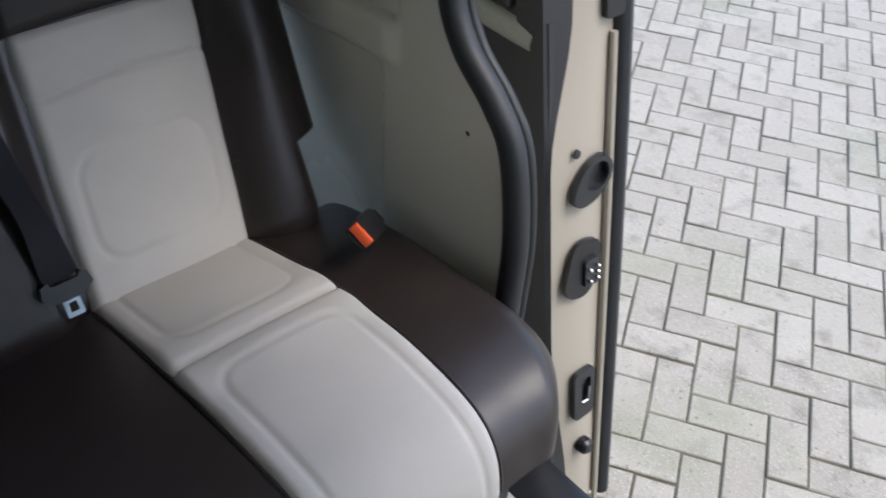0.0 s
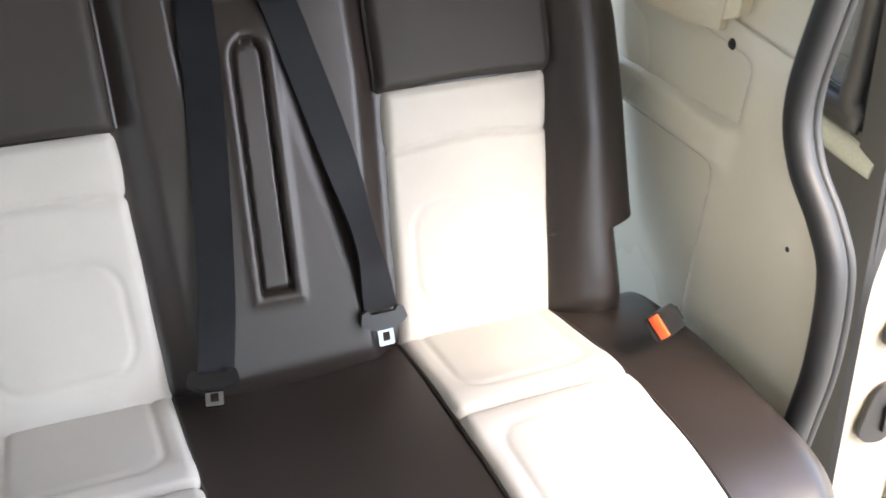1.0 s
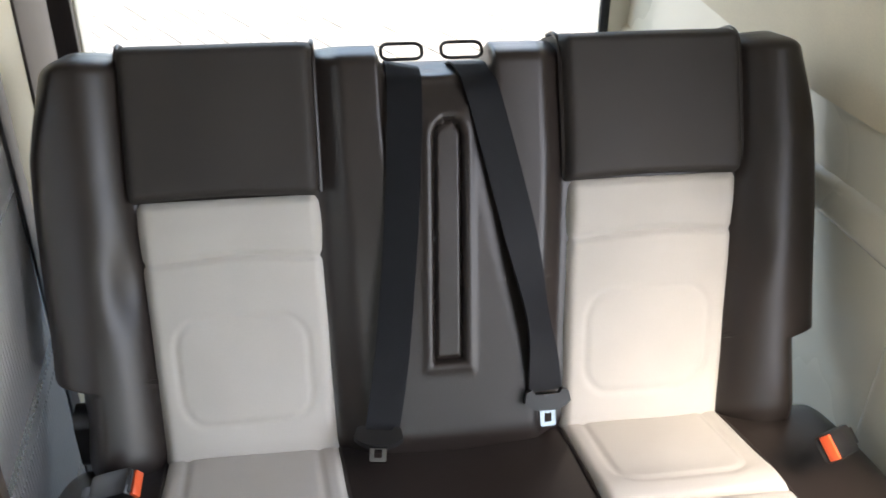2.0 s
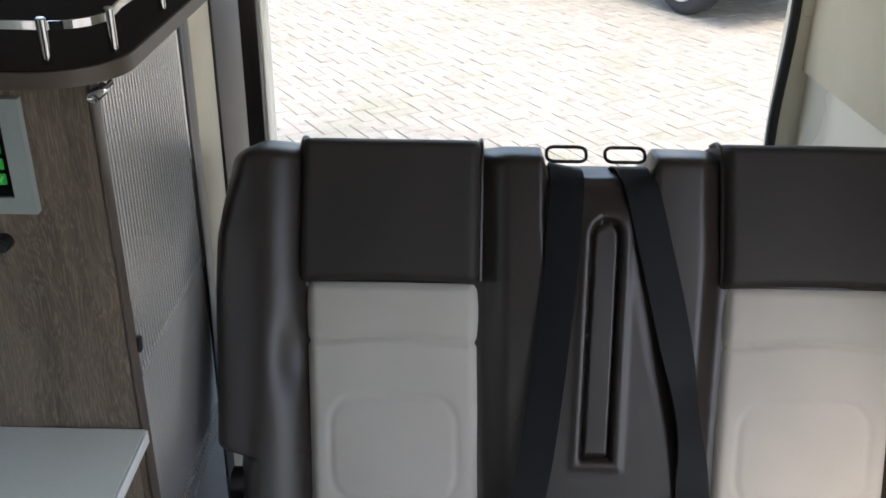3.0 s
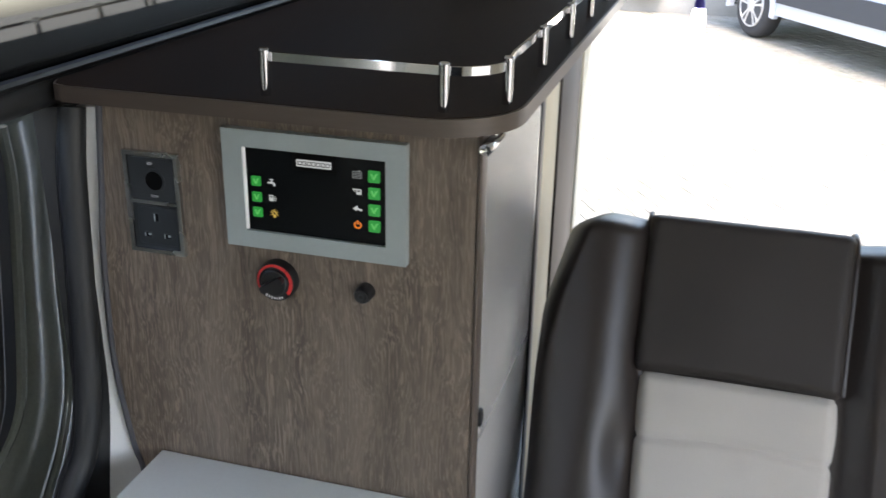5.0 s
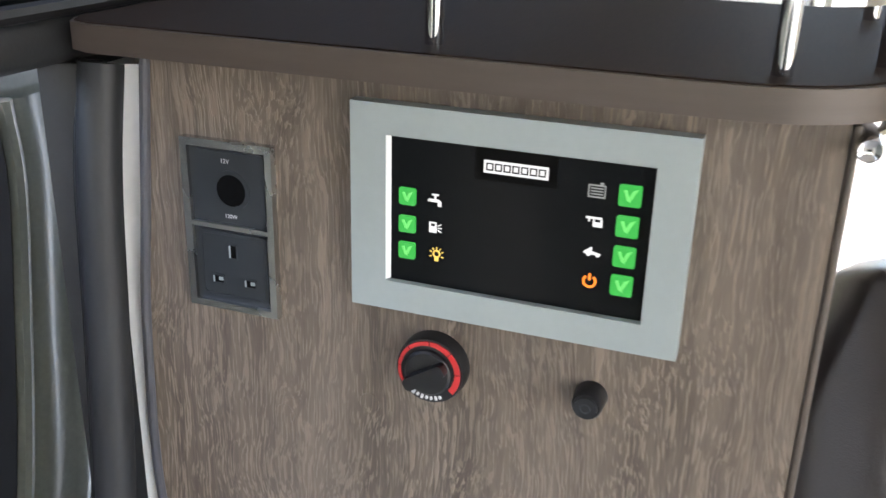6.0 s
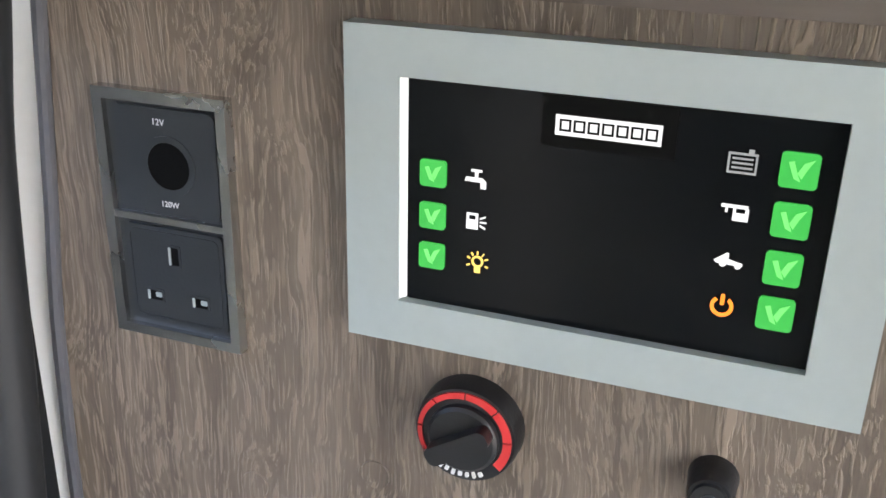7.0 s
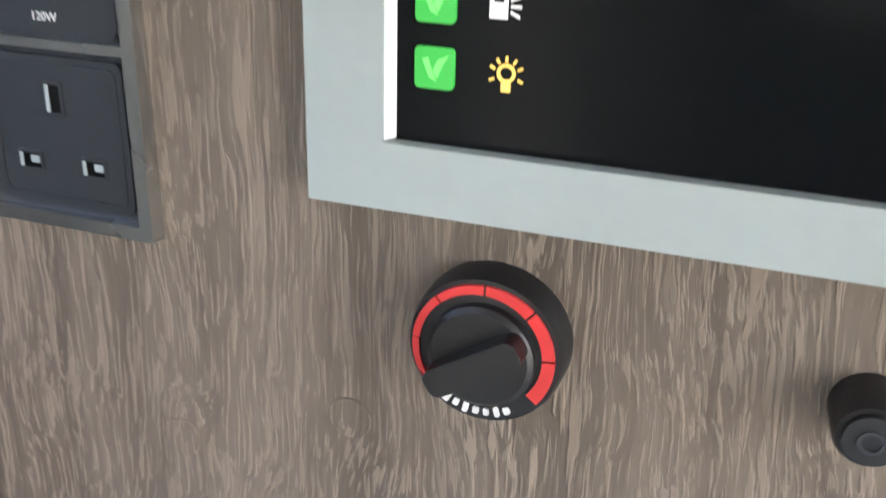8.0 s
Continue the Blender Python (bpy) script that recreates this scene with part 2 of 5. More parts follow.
FENCE = material("dark_fence_steel", (0.035, 0.05, 0.045), 0.5, vary=0.1, scale=10)
LEAF = material("hedge_leaf", (0.06, 0.11, 0.03), 0.6, vary=0.3, scale=20, island=0.4)

# ---- building helpers ----


def mesh_of(bm, name, smooth=True, angle=35):
    me = bpy.data.meshes.new(name)
    bmesh.ops.recalc_face_normals(bm, faces=bm.faces)
    bm.to_mesh(me)
    bm.free()
    if smooth:
        me.polygons.foreach_set("use_smooth", [True] * len(me.polygons))
        me.set_sharp_from_angle(angle=radians(angle))
    return me


def part(name, bm, mat, parent=None, label="", smooth=True, angle=35):
    ob = new(name, mesh_of(bm, name, smooth, angle))
    ob.data.materials.append(mat)
    if parent is not None:
        ob.parent = parent
        up = parent
        m = Matrix()
        while up is not None:
            m = up.matrix_basis.copy() if up.parent is None else m
            up = up.parent
        if parent.parent is None:
            ob.matrix_parent_inverse = m.inverted()
    return tagged(ob, label) if label else ob


def thing(name, at, label, category, group="", kind=""):
    ob = new(name)
    ob.empty_display_size = 0.05
    ob.matrix_basis = Matrix.Translation(at)
    return tagged(ob, label, category, group, kind)


def structure(name, bm, mat, label, category="", smooth=True):
    return tagged(part(name, bm, mat, None, "", smooth), label, category, "", "structure")


def box(bm, x0, x1, y0, y1, z0, z1, bevel=0.0, segments=2):
    g = bmesh.ops.create_cube(bm, size=1, matrix=Matrix.Translation(((x0 + x1) / 2, (y0 + y1) / 2, (z0 + z1) / 2)) @ Matrix.Diagonal((x1 - x0, y1 - y0, z1 - z0, 1)))
    if bevel:
        edges = list({e for v in g["verts"] for e in v.link_edges})
        bmesh.ops.bevel(bm, geom=edges, offset=bevel, segments=segments, affect="EDGES", profile=0.5)
    return bm


def boxed(x0, x1, y0, y1, z0, z1, bevel=0.0, segments=2):
    return box(bmesh.new(), x0, x1, y0, y1, z0, z1, bevel, segments)


def prism(bm, pts, lo, hi, m=None):
    """A polygon in the local x, y plane, raised from lo to hi along local z."""
    m = m or Matrix()
    a = [bm.verts.new(m @ Vector((x, y, lo))) for x, y in pts]
    b = [bm.verts.new(m @ Vector((x, y, hi))) for x, y in pts]
    bm.faces.new(a[::-1])
    bm.faces.new(b)
    for i in range(len(pts)):
        j = (i + 1) % len(pts)
        bm.faces.new((a[i], a[j], b[j], b[i]))
    return bm


def soften(bm, offset, segments=2, angle=40):
    edges = [e for e in bm.edges if len(e.link_faces) == 2 and e.calc_face_angle(0) > radians(angle)]
    bmesh.ops.bevel(bm, geom=edges, offset=offset, segments=segments, affect="EDGES", profile=0.5)
    return bm


def rounded(w, h, r, n=5):
    pts = []
    for cx, cy, a0 in ((w / 2 - r, h / 2 - r, 0), (-w / 2 + r, h / 2 - r, 90), (-w / 2 + r, -h / 2 + r, 180), (w / 2 - r, -h / 2 + r, 270)):
        for k in range(n + 1):
            a = radians(a0 + 90 * k / n)
            pts.append((cx + r * math.cos(a), cy + r * math.sin(a)))
    return pts


def ring(bm, outer, inner, lo, hi, m):
    """A plate with a hole: two outlines with the same number of points."""
    n = len(outer)
    v = [[bm.verts.new(m @ Vector((x, y, z))) for x, y in pts] for pts, z in ((outer, lo), (outer, hi), (inner, hi), (inner, lo))]
    for i in range(n):
        j = (i + 1) % n
        for k in range(4):
            a, b = v[k], v[(k + 1) % 4]
            bm.faces.new((a[i], a[j], b[j], b[i]))
    return bm


def lathe(bm, profile, m, n=32):
    """(radius, height) pairs turned about local z."""
    rows = []
    for r, h in profile:
        rows.append([bm.verts.new(m @ Vector((r * math.cos(2 * math.pi * k / n), r * math.sin(2 * math.pi * k / n), h))) for k in range(n)])
    for a, b in zip(rows, rows[1:]):
        for k in range(n):
            bm.faces.new((a[k], a[(k + 1) % n], b[(k + 1) % n], b[k]))
    if profile[0][0] > 1e-6:
        bm.faces.new(rows[0][::-1])
    if profile[-1][0] > 1e-6:
        bm.faces.new(rows[-1])
    bmesh.ops.remove_doubles(bm, verts=bm.verts, dist=1e-6)
    return bm


def smooth_path(pts, n=8):
    """A Catmull-Rom line through the points."""
    p = [Vector(q) for q in pts]
    p = [2 * p[0] - p[1]] + p + [2 * p[-1] - p[-2]]
    out = []
    for i in range(1, len(p) - 2):
        for k in range(n):
            t = k / n
            a, b, c, d = p[i - 1:i + 3]
            out.append(0.5 * (2 * b + (c - a) * t + (2 * a - 5 * b + 4 * c - d) * t * t + (3 * b - a - 3 * c + d) * t ** 3))
    out.append(p[-2])
    return out


def tube(bm, pts, r, n=10, flat=1.0, side=None, closed=False):
    """A tube along the points; flat squeezes it along side."""
    pts = [Vector(p) for p in pts]
    rings = []
    count = len(pts)
    last = None
    for i, p in enumerate(pts):
        if closed:
            d = (pts[(i + 1) % count] - pts[i - 1]).normalized()
        else:
            d = (pts[min(i + 1, count - 1)] - pts[max(i - 1, 0)]).normalized()
        ref = Vector(side) if side else (last if last is not None else (Vector((0, 0, 1)) if abs(d.z) < 0.9 else Vector((1, 0, 0))))
        u = (ref - d * ref.dot(d)).normalized()
        last = u
        w = d.cross(u)
        rings.append([bm.verts.new(p + (u * math.cos(2 * math.pi * k / n) * flat + w * math.sin(2 * math.pi * k / n)) * r) for k in range(n)])
    pairs = list(zip(rings, rings[1:])) + ([(rings[-1], rings[0])] if closed else [])
    for a, b in pairs:
        for k in range(n):
            bm.faces.new((a[k], a[(k + 1) % n], b[(k + 1) % n], b[k]))
    if not closed:
        bm.faces.new(rings[0][::-1])
        bm.faces.new(rings[-1])
    return bm


def strip(bm, pts, normals, width, thick):
    """A flat band along the points, with its face along the normals."""
    pts = [Vector(p) for p in pts]
    rows = []
    for i, p in enumerate(pts):
        d = (pts[min(i + 1, len(pts) - 1)] - pts[max(i - 1, 0)]).normalized()
        n = Vector(normals[i] if isinstance(normals, list) else normals).normalized()
        s = d.cross(n).normalized()
        n = s.cross(d)
        rows.append([bm.verts.new(p + s * (a * width / 2) + n * (b * thick / 2)) for a, b in ((-1, -1), (1, -1), (1, 1), (-1, 1))])
    for a, b in zip(rows, rows[1:]):
        for k in range(4):
            bm.faces.new((a[k], a[(k + 1) % 4], b[(k + 1) % 4], b[k]))
    bm.faces.new(rows[0][::-1])
    bm.faces.new(rows[-1])
    return bm


def sheet(bm, us, vs, place, depth=None):
    """A grid of points place(u, v); with depth, a back sheet place(u, v, True) closes it into a body."""
    f = [[bm.verts.new(place(u, v)) for u in us] for v in vs]
    for j in range(len(vs) - 1):
        for i in range(len(us) - 1):
            bm.faces.new((f[j][i], f[j][i + 1], f[j + 1][i + 1], f[j + 1][i]))
    if depth:
        back = {}
        rim = [(j, 0) for j in range(len(vs))] + [(len(vs) - 1, i) for i in range(1, len(us))] + [(j, len(us) - 1) for j in range(len(vs) - 2, -1, -1)] + [(0, i) for i in range(len(us) - 2, 0, -1)]
        for j, i in rim:
            back[j, i] = bm.verts.new(depth(us[i], vs[j]))
        for a, b in zip(rim, rim[1:] + rim[:1]):
            bm.faces.new((f[a[0]][a[1]], f[b[0]][b[1]], back[b], back[a]))
        bm.faces.new([back[k] for k in rim])
    return bm


def step(a, b, x):
    t = min(1, max(0, (x - a) / (b - a)))
    return t * t * (3 - 2 * t)


def hump(x, c, w):
    return math.exp(-((x - c) / w) ** 2)


def spread(a, b, n):
    return [a + (b - a) * k / n for k in range(n + 1)]


# ---- the van's shell ----
bm = boxed(XL - 0.04, XR - 0.021, -2.0, REAR + 0.02, FLOOR - 0.10, FLOOR)
structure("floor", bm, CARPET, "grey vinyl floor of the van", "floor", False)
bm = boxed(XL - 0.06, XR + 0.06, -2.0, REAR + 0.05, 1.92, 1.98)
structure("ceiling", bm, HEADLINER, "pale grey headliner of the van", "ceiling", False)

SIDE = Matrix(((0, 0, 1, 0), (1, 0, 0, 0), (0, 1, 0, 0), (0, 0, 0, 1)))  # local x, y, z to world y, z, x
SEAL_R = [(0.835, FLOOR), (0.832, 0.60), (0.832, 0.76), (0.836, 0.875), (0.862, 0.995), (0.905, 1.052), (0.968, 1.105), (1.002, 1.175), (1.000, 1.30), (0.975, 1.55), (0.93, 1.80), (0.86, 1.88)]
curve_r = [(p.x, p.y) for p in smooth_path([(y, z, 0) for y, z in SEAL_R], 6)]
bm = prism(bmesh.new(), curve_r + [(0.86, 1.92), (REAR, 1.92), (REAR, FLOOR)], XR, XR + 0.032, SIDE)
wall_right = structure("wall_right", soften(bm, 0.006), PAINT, "glossy cream painted steel side of the van", "wall")
# pressed forms of the side
bm = bmesh.new()


def seal_y(z):
    for (y0, z0), (y1, z1) in zip(SEAL_R, SEAL_R[1:]):
        if z <= z1:
            return y0 + (y1 - y0) * (z - z0) / (z1 - z0)
    return SEAL_R[-1][0]


def press(u, z):
    """The pressed inner skin: a hollow behind the seat, a beam across it."""
    y0 = seal_y(z) + 0.012
    y = y0 + (REAR - 0.02 - y0) * u
    x = XR - 0.004
    beam_top, beam_low = 1.082 - 0.13 * (y - 1.095), 1.006 - 0.10 * (y - 1.13)
    lower = step(1.125, 1.16, y + 0.03 * (1.0 - z)) * step(0.0, 0.03, beam_low - z)
    x += 0.045 * lower
    upper = step(1.09, 1.13, y) * step(0.0, 0.012, z - beam_top) * step(1.19, 1.16, z)
    x += 0.020 * upper
    x -= 0.010 * step(1.09, 1.12, y) * step(-0.006, 0.012, z - beam_low) * step(0.012, -0.01, z - beam_top)
    return Vector((x, y, z))


sheet(bm, spread(0, 1, 190), spread(0.45, 1.22, 100), press)
part("pressed_panel", bm, PAINT, wall_right, "cream pressed inner steel panel", angle=60)
bm = prism(bmesh.new(), [(1.168, 1.200), (1.168, 1.86), (2.38, 1.86), (2.38, 1.125), (1.5, 1.150), (1.25, 1.18)], XR - 0.016, XR - 0.006, SIDE)
part("lining_panel", soften(bm, 0.003), LINER, wall_right, "beige upper lining board")
bm = prism(bmesh.new(), [(1.128, 1.24), (1.11, 1.86), (1.150, 1.86), (1.158, 1.22)], XR - 0.022, XR - 0.004, SIDE)
part("lining_trim", soften(bm, 0.005), LINER, wall_right, "beige folded trim strip")
bm = lathe(bmesh.new(), [(0.0, 0.004), (0.006, 0.003), (0.0085, 0.0)], Matrix.Translation((XR - 0.004, 1.148, 1.187)) @ Matrix.Rotation(radians(-90), 4, "Y"), 16)
part("screw", bm, BLACK_PLASTIC, wall_right, "black lining screw")
bm = lathe(bmesh.new(), [(0.0, 0.002), (0.0025, 0.0015), (0.004, 0.0)], Matrix.Translation((XR - 0.004, 0.942, 0.98)) @ Matrix.Rotation(radians(-90), 4, "Y"), 16)
part("plug", bm, DARK_TRIM, wall_right, "small dark hole plug")
# unseen cab side; its window opening is added to let more light in
bm = ring(bmesh.new(), [(-2.0, FLOOR), (-0.32, FLOOR), (-0.30, 1.92), (-2.0, 1.92)], [(-1.80, 1.10), (-0.75, 1.10), (-0.75, 1.78), (-1.60, 1.78)], XR, XR + 0.05, SIDE)
cab_side = structure("wall_right_front", bm, PAINT, "cream painted front post and cab side", "wall", False)
bm = prism(bmesh.new(), [(-1.80, 1.10), (-0.75, 1.10), (-0.75, 1.78), (-1.60, 1.78)], XR + 0.022, XR + 0.027, SIDE)
part("pane", bm, CLEAR, cab_side, "clear cab door glass", False).visible_shadow = False
bm = boxed(XR, XR + 0.05, -0.3, 0.86, 1.86, 1.92)
structure("door_header", bm, PAINT, "cream painted rail over the door opening", "wall", False)

bm = tube(bmesh.new(), smooth_path([(XR - 0.004, y - 0.005, z) for y, z in SEAL_R], 8), 0.019, 14)
seal = tagged(part("door_seal", bm, RUBBER), "thick grey-black rubber seal round the door opening", "seal", "", "structure")
bm = tube(bmesh.new(), smooth_path([(XR + 0.019, y - 0.010, z) for y, z in SEAL_R], 8), 0.009, 12)
part("seal_lip", bm, RUBBER, seal)

# left side with its window
bm = prism(bmesh.new(), [(1.22, FLOOR), (1.22, 1.475), (REAR, 1.475), (REAR, FLOOR)], XL - 0.05, XL, SIDE)
wall_left = structure("wall_left", bm, PAINT_WHITE, "white painted steel side of the van", "wall", False)
bm = prism(bmesh.new(), [(-2.0, 1.84), (-2.0, 1.92), (REAR, 1.92), (REAR, 1.84)], XL - 0.05, XL, SIDE)
structure("wall_left_top", bm, PAINT, "cream painted rail over the side windows", "wall", False)
bm = prism(bmesh.new(), [(-2.0, FLOOR), (-0.32, FLOOR), (-0.30, 1.84), (-2.0, 1.84)], XL - 0.05, XL, SIDE)
structure("wall_left_front", bm, PAINT, "cream painted cab side of the van", "wall", False)
bm = prism(bmesh.new(), [(2.22, 1.475), (2.22, 1.84), (REAR, 1.84), (REAR, 1.475)], XL - 0.05, XL, SIDE)
structure("wall_left_post", bm, PAINT, "cream painted rear corner post", "wall", False)
window_1 = thing("window_1", (XL, 1.2, 1.5), "long dark tinted side window in a black rubber frame", "window", "", "structure")


def glass_x(h):
    return XL - 0.016 - 0.05 * h - 0.5 * h * h


bm = bmesh.new()
sheet(bm, spread(-0.34, 2.20, 16), spread(-0.02, 0.345, 24), lambda u, v: Vector((glass_x(v), u, 1.505 + v)), lambda u, v: Vector((glass_x(v) - 0.006, u, 1.505 + v)))
part("pane", bm, SIDE_GLASS, window_1, "dark tinted glass", angle=60)
bm = tube(bmesh.new(), [(XL - 0.004, y, 1.489) for y in spread(-0.34, 2.22, 40)], 0.0165, 12)
part("window_frame", bm, RUBBER, window_1)
bm = tube(bmesh.new(), [(XL + 0.004, y, 1.508) for y in spread(-0.34, 2.22, 40)], 0.006, 8)
part("window_lip", bm, BLACK_PLASTIC, window_1)

# body flange and seal of the left door opening
SEAL_L = [(0.90, FLOOR), (0.905, 0.75), (0.925, 1.00), (0.965, 1.08), (0.985, 1.16), (1.000, 1.28), (1.022, 1.40), (1.038, 1.475)]
bm = bmesh.new()
sheet(bm, [0.42, 0.6, 0.8, 1.0], spread(FLOOR, 1.474, 30), lambda u, v: Vector((-0.862 + 0.067 * u, 0.994 + 0.032 * u - 0.05 * (1 - u) * step(1.15, 0.95, v), v)), lambda u, v: Vector((-0.862 + 0.060 * u, 1.06, v)))
part("body_flange", bm, PAINT_WHITE, wall_left, "white painted door flange", angle=60)
bm = tube(bmesh.new(), smooth_path([(-0.834 - 0.010 * step(1.12, 0.96, z), y - 0.031 + 0.018 * step(1.46, 1.22, z), z) for y, z in SEAL_L], 8), 0.0145, 14)
seal_2 = tagged(part("door_seal", bm, RUBBER), "wide black rubber seal beside the kitchen cabinet", "seal", "", "structure")
bm = tube(bmesh.new(), smooth_path([(-0.848 - 0.010 * step(1.12, 0.96, z), y - 0.024 + 0.018 * step(1.46, 1.22, z), z) for y, z in SEAL_L], 8), 0.010, 10)
part("seal_lip", bm, BLACK_PLASTIC, seal_2)
bm = bmesh.new()
sheet(bm, [-0.12, 0.1, 0.25, 0.41], spread(FLOOR, 1.474, 30), lambda u, v: Vector((-0.862 + 0.067 * u, 0.994 + 0.032 * u - 0.05 * (1 - u) * step(1.15, 0.95, v), v)), lambda u, v: Vector((-0.862 + 0.060 * u, 1.06, v)))
part("seal_base", bm, RUBBER, seal_2, "flat black base of the seal", angle=60)

# closed sliding door on the left
door = thing("sliding_door", (-1.05, 0.5, 0.12), "closed sliding door, champagne steel toned olive-grey for shade, with black inner trim", "door")
# inner steel, channel and beads carry their shade in the olive-grey colour
bm = prism(bmesh.new(), [(-0.42, 0.12), (-0.42, 1.50), (1.30, 1.50), (1.30, 0.12)], -1.03, -1.0, SIDE)
part("inner_panel", bm, SHADED_DOOR_PAINT, door, "champagne inner steel toned olive-grey for shade", False)
bm = prism(bmesh.new(), [(-0.42, 0.12), (-0.42, 1.50), (1.30, 1.50), (1.30, 0.12)], -1.12, -1.08, SIDE)
part("outer_skin", bm, DOOR_PAINT, door, "champagne painted outer skin", False)
RIM_1 = [(0.90, 0.80), (1.02, 0.86), (1.054, 0.907), (1.092, 0.958), (1.124, 1.028), (1.133, 1.093), (1.138, 1.21), (1.154, 1.344), (1.150, 1.42)]
RIM_2 = [(0.80, 0.97), (0.92, 0.985), (0.997, 1.025), (1.032, 1.064), (1.048, 1.121), (1.067, 1.239), (1.082, 1.351), (1.079, 1.42)]
rows = []
bm = bmesh.new()
p1, p2 = smooth_path([(0, y, z) for y, z in RIM_1], 6), smooth_path([(0, y, z) for y, z in RIM_2], 6)
n = 40
pick = lambda p, t: p[min(len(p) - 1, int(t * (len(p) - 1) + 0.5))]
for k in range(n + 1):
    a, b2 = pick(p1, k / n), pick(p2, k / n)
    row = []
    for j in range(9):
        u = j / 8
        q = a.lerp(b2, u)
        row.append(bm.verts.new((-1.0 + 0.022 * math.sin(math.pi * u) ** 0.5 - 0.010 * math.sin(math.pi * u) ** 4, q.y, q.z)))
    rows.append(row)
for a, b2 in zip(rows, rows[1:]):
    for j in range(8):
        bm.faces.new((a[j], a[j + 1], b2[j + 1], b2[j]))
part("moulded_channel", bm, SHADED_DOOR_PAINT, door, "moulded champagne channel toned olive-grey for shade", angle=70)
for path in (RIM_1, RIM_2):
    bm = tube(bmesh.new(), smooth_path([(-0.992, y, z) for y, z in path], 8), 0.008, 8)
    part("trim_bead", bm, SHADED_DOOR_PAINT, door)
lid = [(p.y - 0.016, p.z + 0.004) for p in p2]
bm = prism(bmesh.new(), [(0.58, 0.955), (0.70, 0.962)] + lid + [(0.62, 1.42)], -0.999, -0.985, SIDE)
trim = part("trim_panel", soften(bm, 0.004), DARK_TRIM, door, "black moulded inner trim")
bm = tube(bmesh.new(), smooth_path([(-0.984, y - 0.045, z + 0.012) for y, z in RIM_2], 8), 0.006, 8)
part("trim_rib", bm, BLACK_PLASTIC, trim)
bm = prism(bmesh.new(), [(0.30, 0.40), (0.86, 0.40), (0.93, 0.72), (0.90, 0.80), (0.78, 0.90), (0.30, 0.90)], -0.999, -0.990, SIDE)
part("lower_trim", soften(bm, 0.004), DARK_TRIM, door, "black lower trim")

# rear corner posts and tailgate opening
bm = boxed(XL - 0.05, -0.478, REAR - 0.06, REAR + 0.04, FLOOR, 1.92, 0.01)
structure("rear_post_left", bm, PAINT, "cream painted rear corner post", "post")
bm = prism(bmesh.new(), [(0.803, FLOOR), (0.790, 1.0), (0.795, 1.32), (0.76, 1.92), (XR + 0.05, 1.92), (XR + 0.05, FLOOR)], REAR - 0.05, REAR + 0.04, Matrix(((1, 0, 0, 0), (0, 0, 1, 0), (0, 1, 0, 0), (0, 0, 0, 1))))
structure("rear_post_right", soften(bm, 0.008), PAINT, "cream painted rear corner post", "post")
bm = tube(bmesh.new(), smooth_path([(0.792, REAR - 0.045, FLOOR), (0.785, REAR - 0.045, 0.8), (0.778, REAR - 0.045, 1.0), (0.785, REAR - 0.045, 1.32), (0.75, REAR - 0.045, 1.86)], 6), 0.013, 10)
tagged(part("tailgate_seal", bm, RUBBER), "thin black rubber seal of the tailgate opening", "seal", "", "structure")
bm = boxed(XL, XR, REAR - 0.04, REAR + 0.04, FLOOR - 0.1, FLOOR + 0.04, 0.008)
structure("rear_sill", bm, PAINT, "cream painted sill of the tailgate opening", "sill")
bm = boxed(XL, XR, REAR - 0.05, REAR + 0.04, 1.86, 1.92, 0.008)
structure("rear_header", bm, PAINT, "cream painted rail over the tailgate opening", "rail")
# front of the cab, out of view; windscreen opening added to light the seats
ACROSS = Matrix(((1, 0, 0, 0), (0, 0, 1, 0), (0, 1, 0, 0), (0, 0, 0, 1)))
screen_hole = [(-0.68, 1.20), (0.68, 1.20), (0.62, 1.76), (-0.62, 1.76)]
bm = ring(bmesh.new(), [(XL - 0.05, FLOOR), (XR + 0.05, FLOOR), (XR + 0.05, 1.92), (XL - 0.05, 1.92)], screen_hole, -2.05, -2.0, ACROSS)
cab_front = structure("wall_front", bm, DARK_TRIM, "dark trimmed front of the cab round the windscreen", "wall", False)
part("windscreen", prism(bmesh.new(), screen_hole, -2.028, -2.022, ACROSS), CLEAR, cab_front, "clear windscreen", False).visible_shadow = False

# raised tailgate and its gas strut
gate = thing("tailgate", (0, REAR, 1.95), "raised cream tailgate with a dark window", "tailgate")
GATE = Matrix.Translation((0, REAR + 0.04, 1.955)) @ Matrix.Rotation(radians(12), 4, "X")
bm = ring(bmesh.new(), [(-0.82, 0.0), (0.82, 0.0), (0.82, 1.45), (-0.82, 1.45)], [(-0.66, 0.16), (0.66, 0.16), (0.66, 0.75), (-0.66, 0.75)], 0.0, 0.06, GATE)
part("panel", soften(bm, 0.01), PAINT, gate)
bm = prism(bmesh.new(), [(-0.67, 0.15), (0.67, 0.15), (0.67, 0.76), (-0.67, 0.76)], 0.028, 0.034, GATE)
part("glass", bm, TINTED, gate, "", False)
strut = thing("gas_strut", (0.81, REAR, 1.30), "slim silver gas strut with a black ball joint", "gas strut")
a, b = Vector((0.806, REAR - 0.02, 1.305)), Vector((0.36, REAR + 0.16, 1.86))
mid = a.lerp(b, 0.62)
bm = tube(bmesh.new(), [a.lerp(b, 0.05), mid], 0.0125, 14)
part("cylinder", bm, ALLOY, strut, "silver painted cylinder")
bm = tube(bmesh.new(), [mid, b], 0.005, 10)
part("rod", bm, CHROME, strut)
bm = bmesh.new()
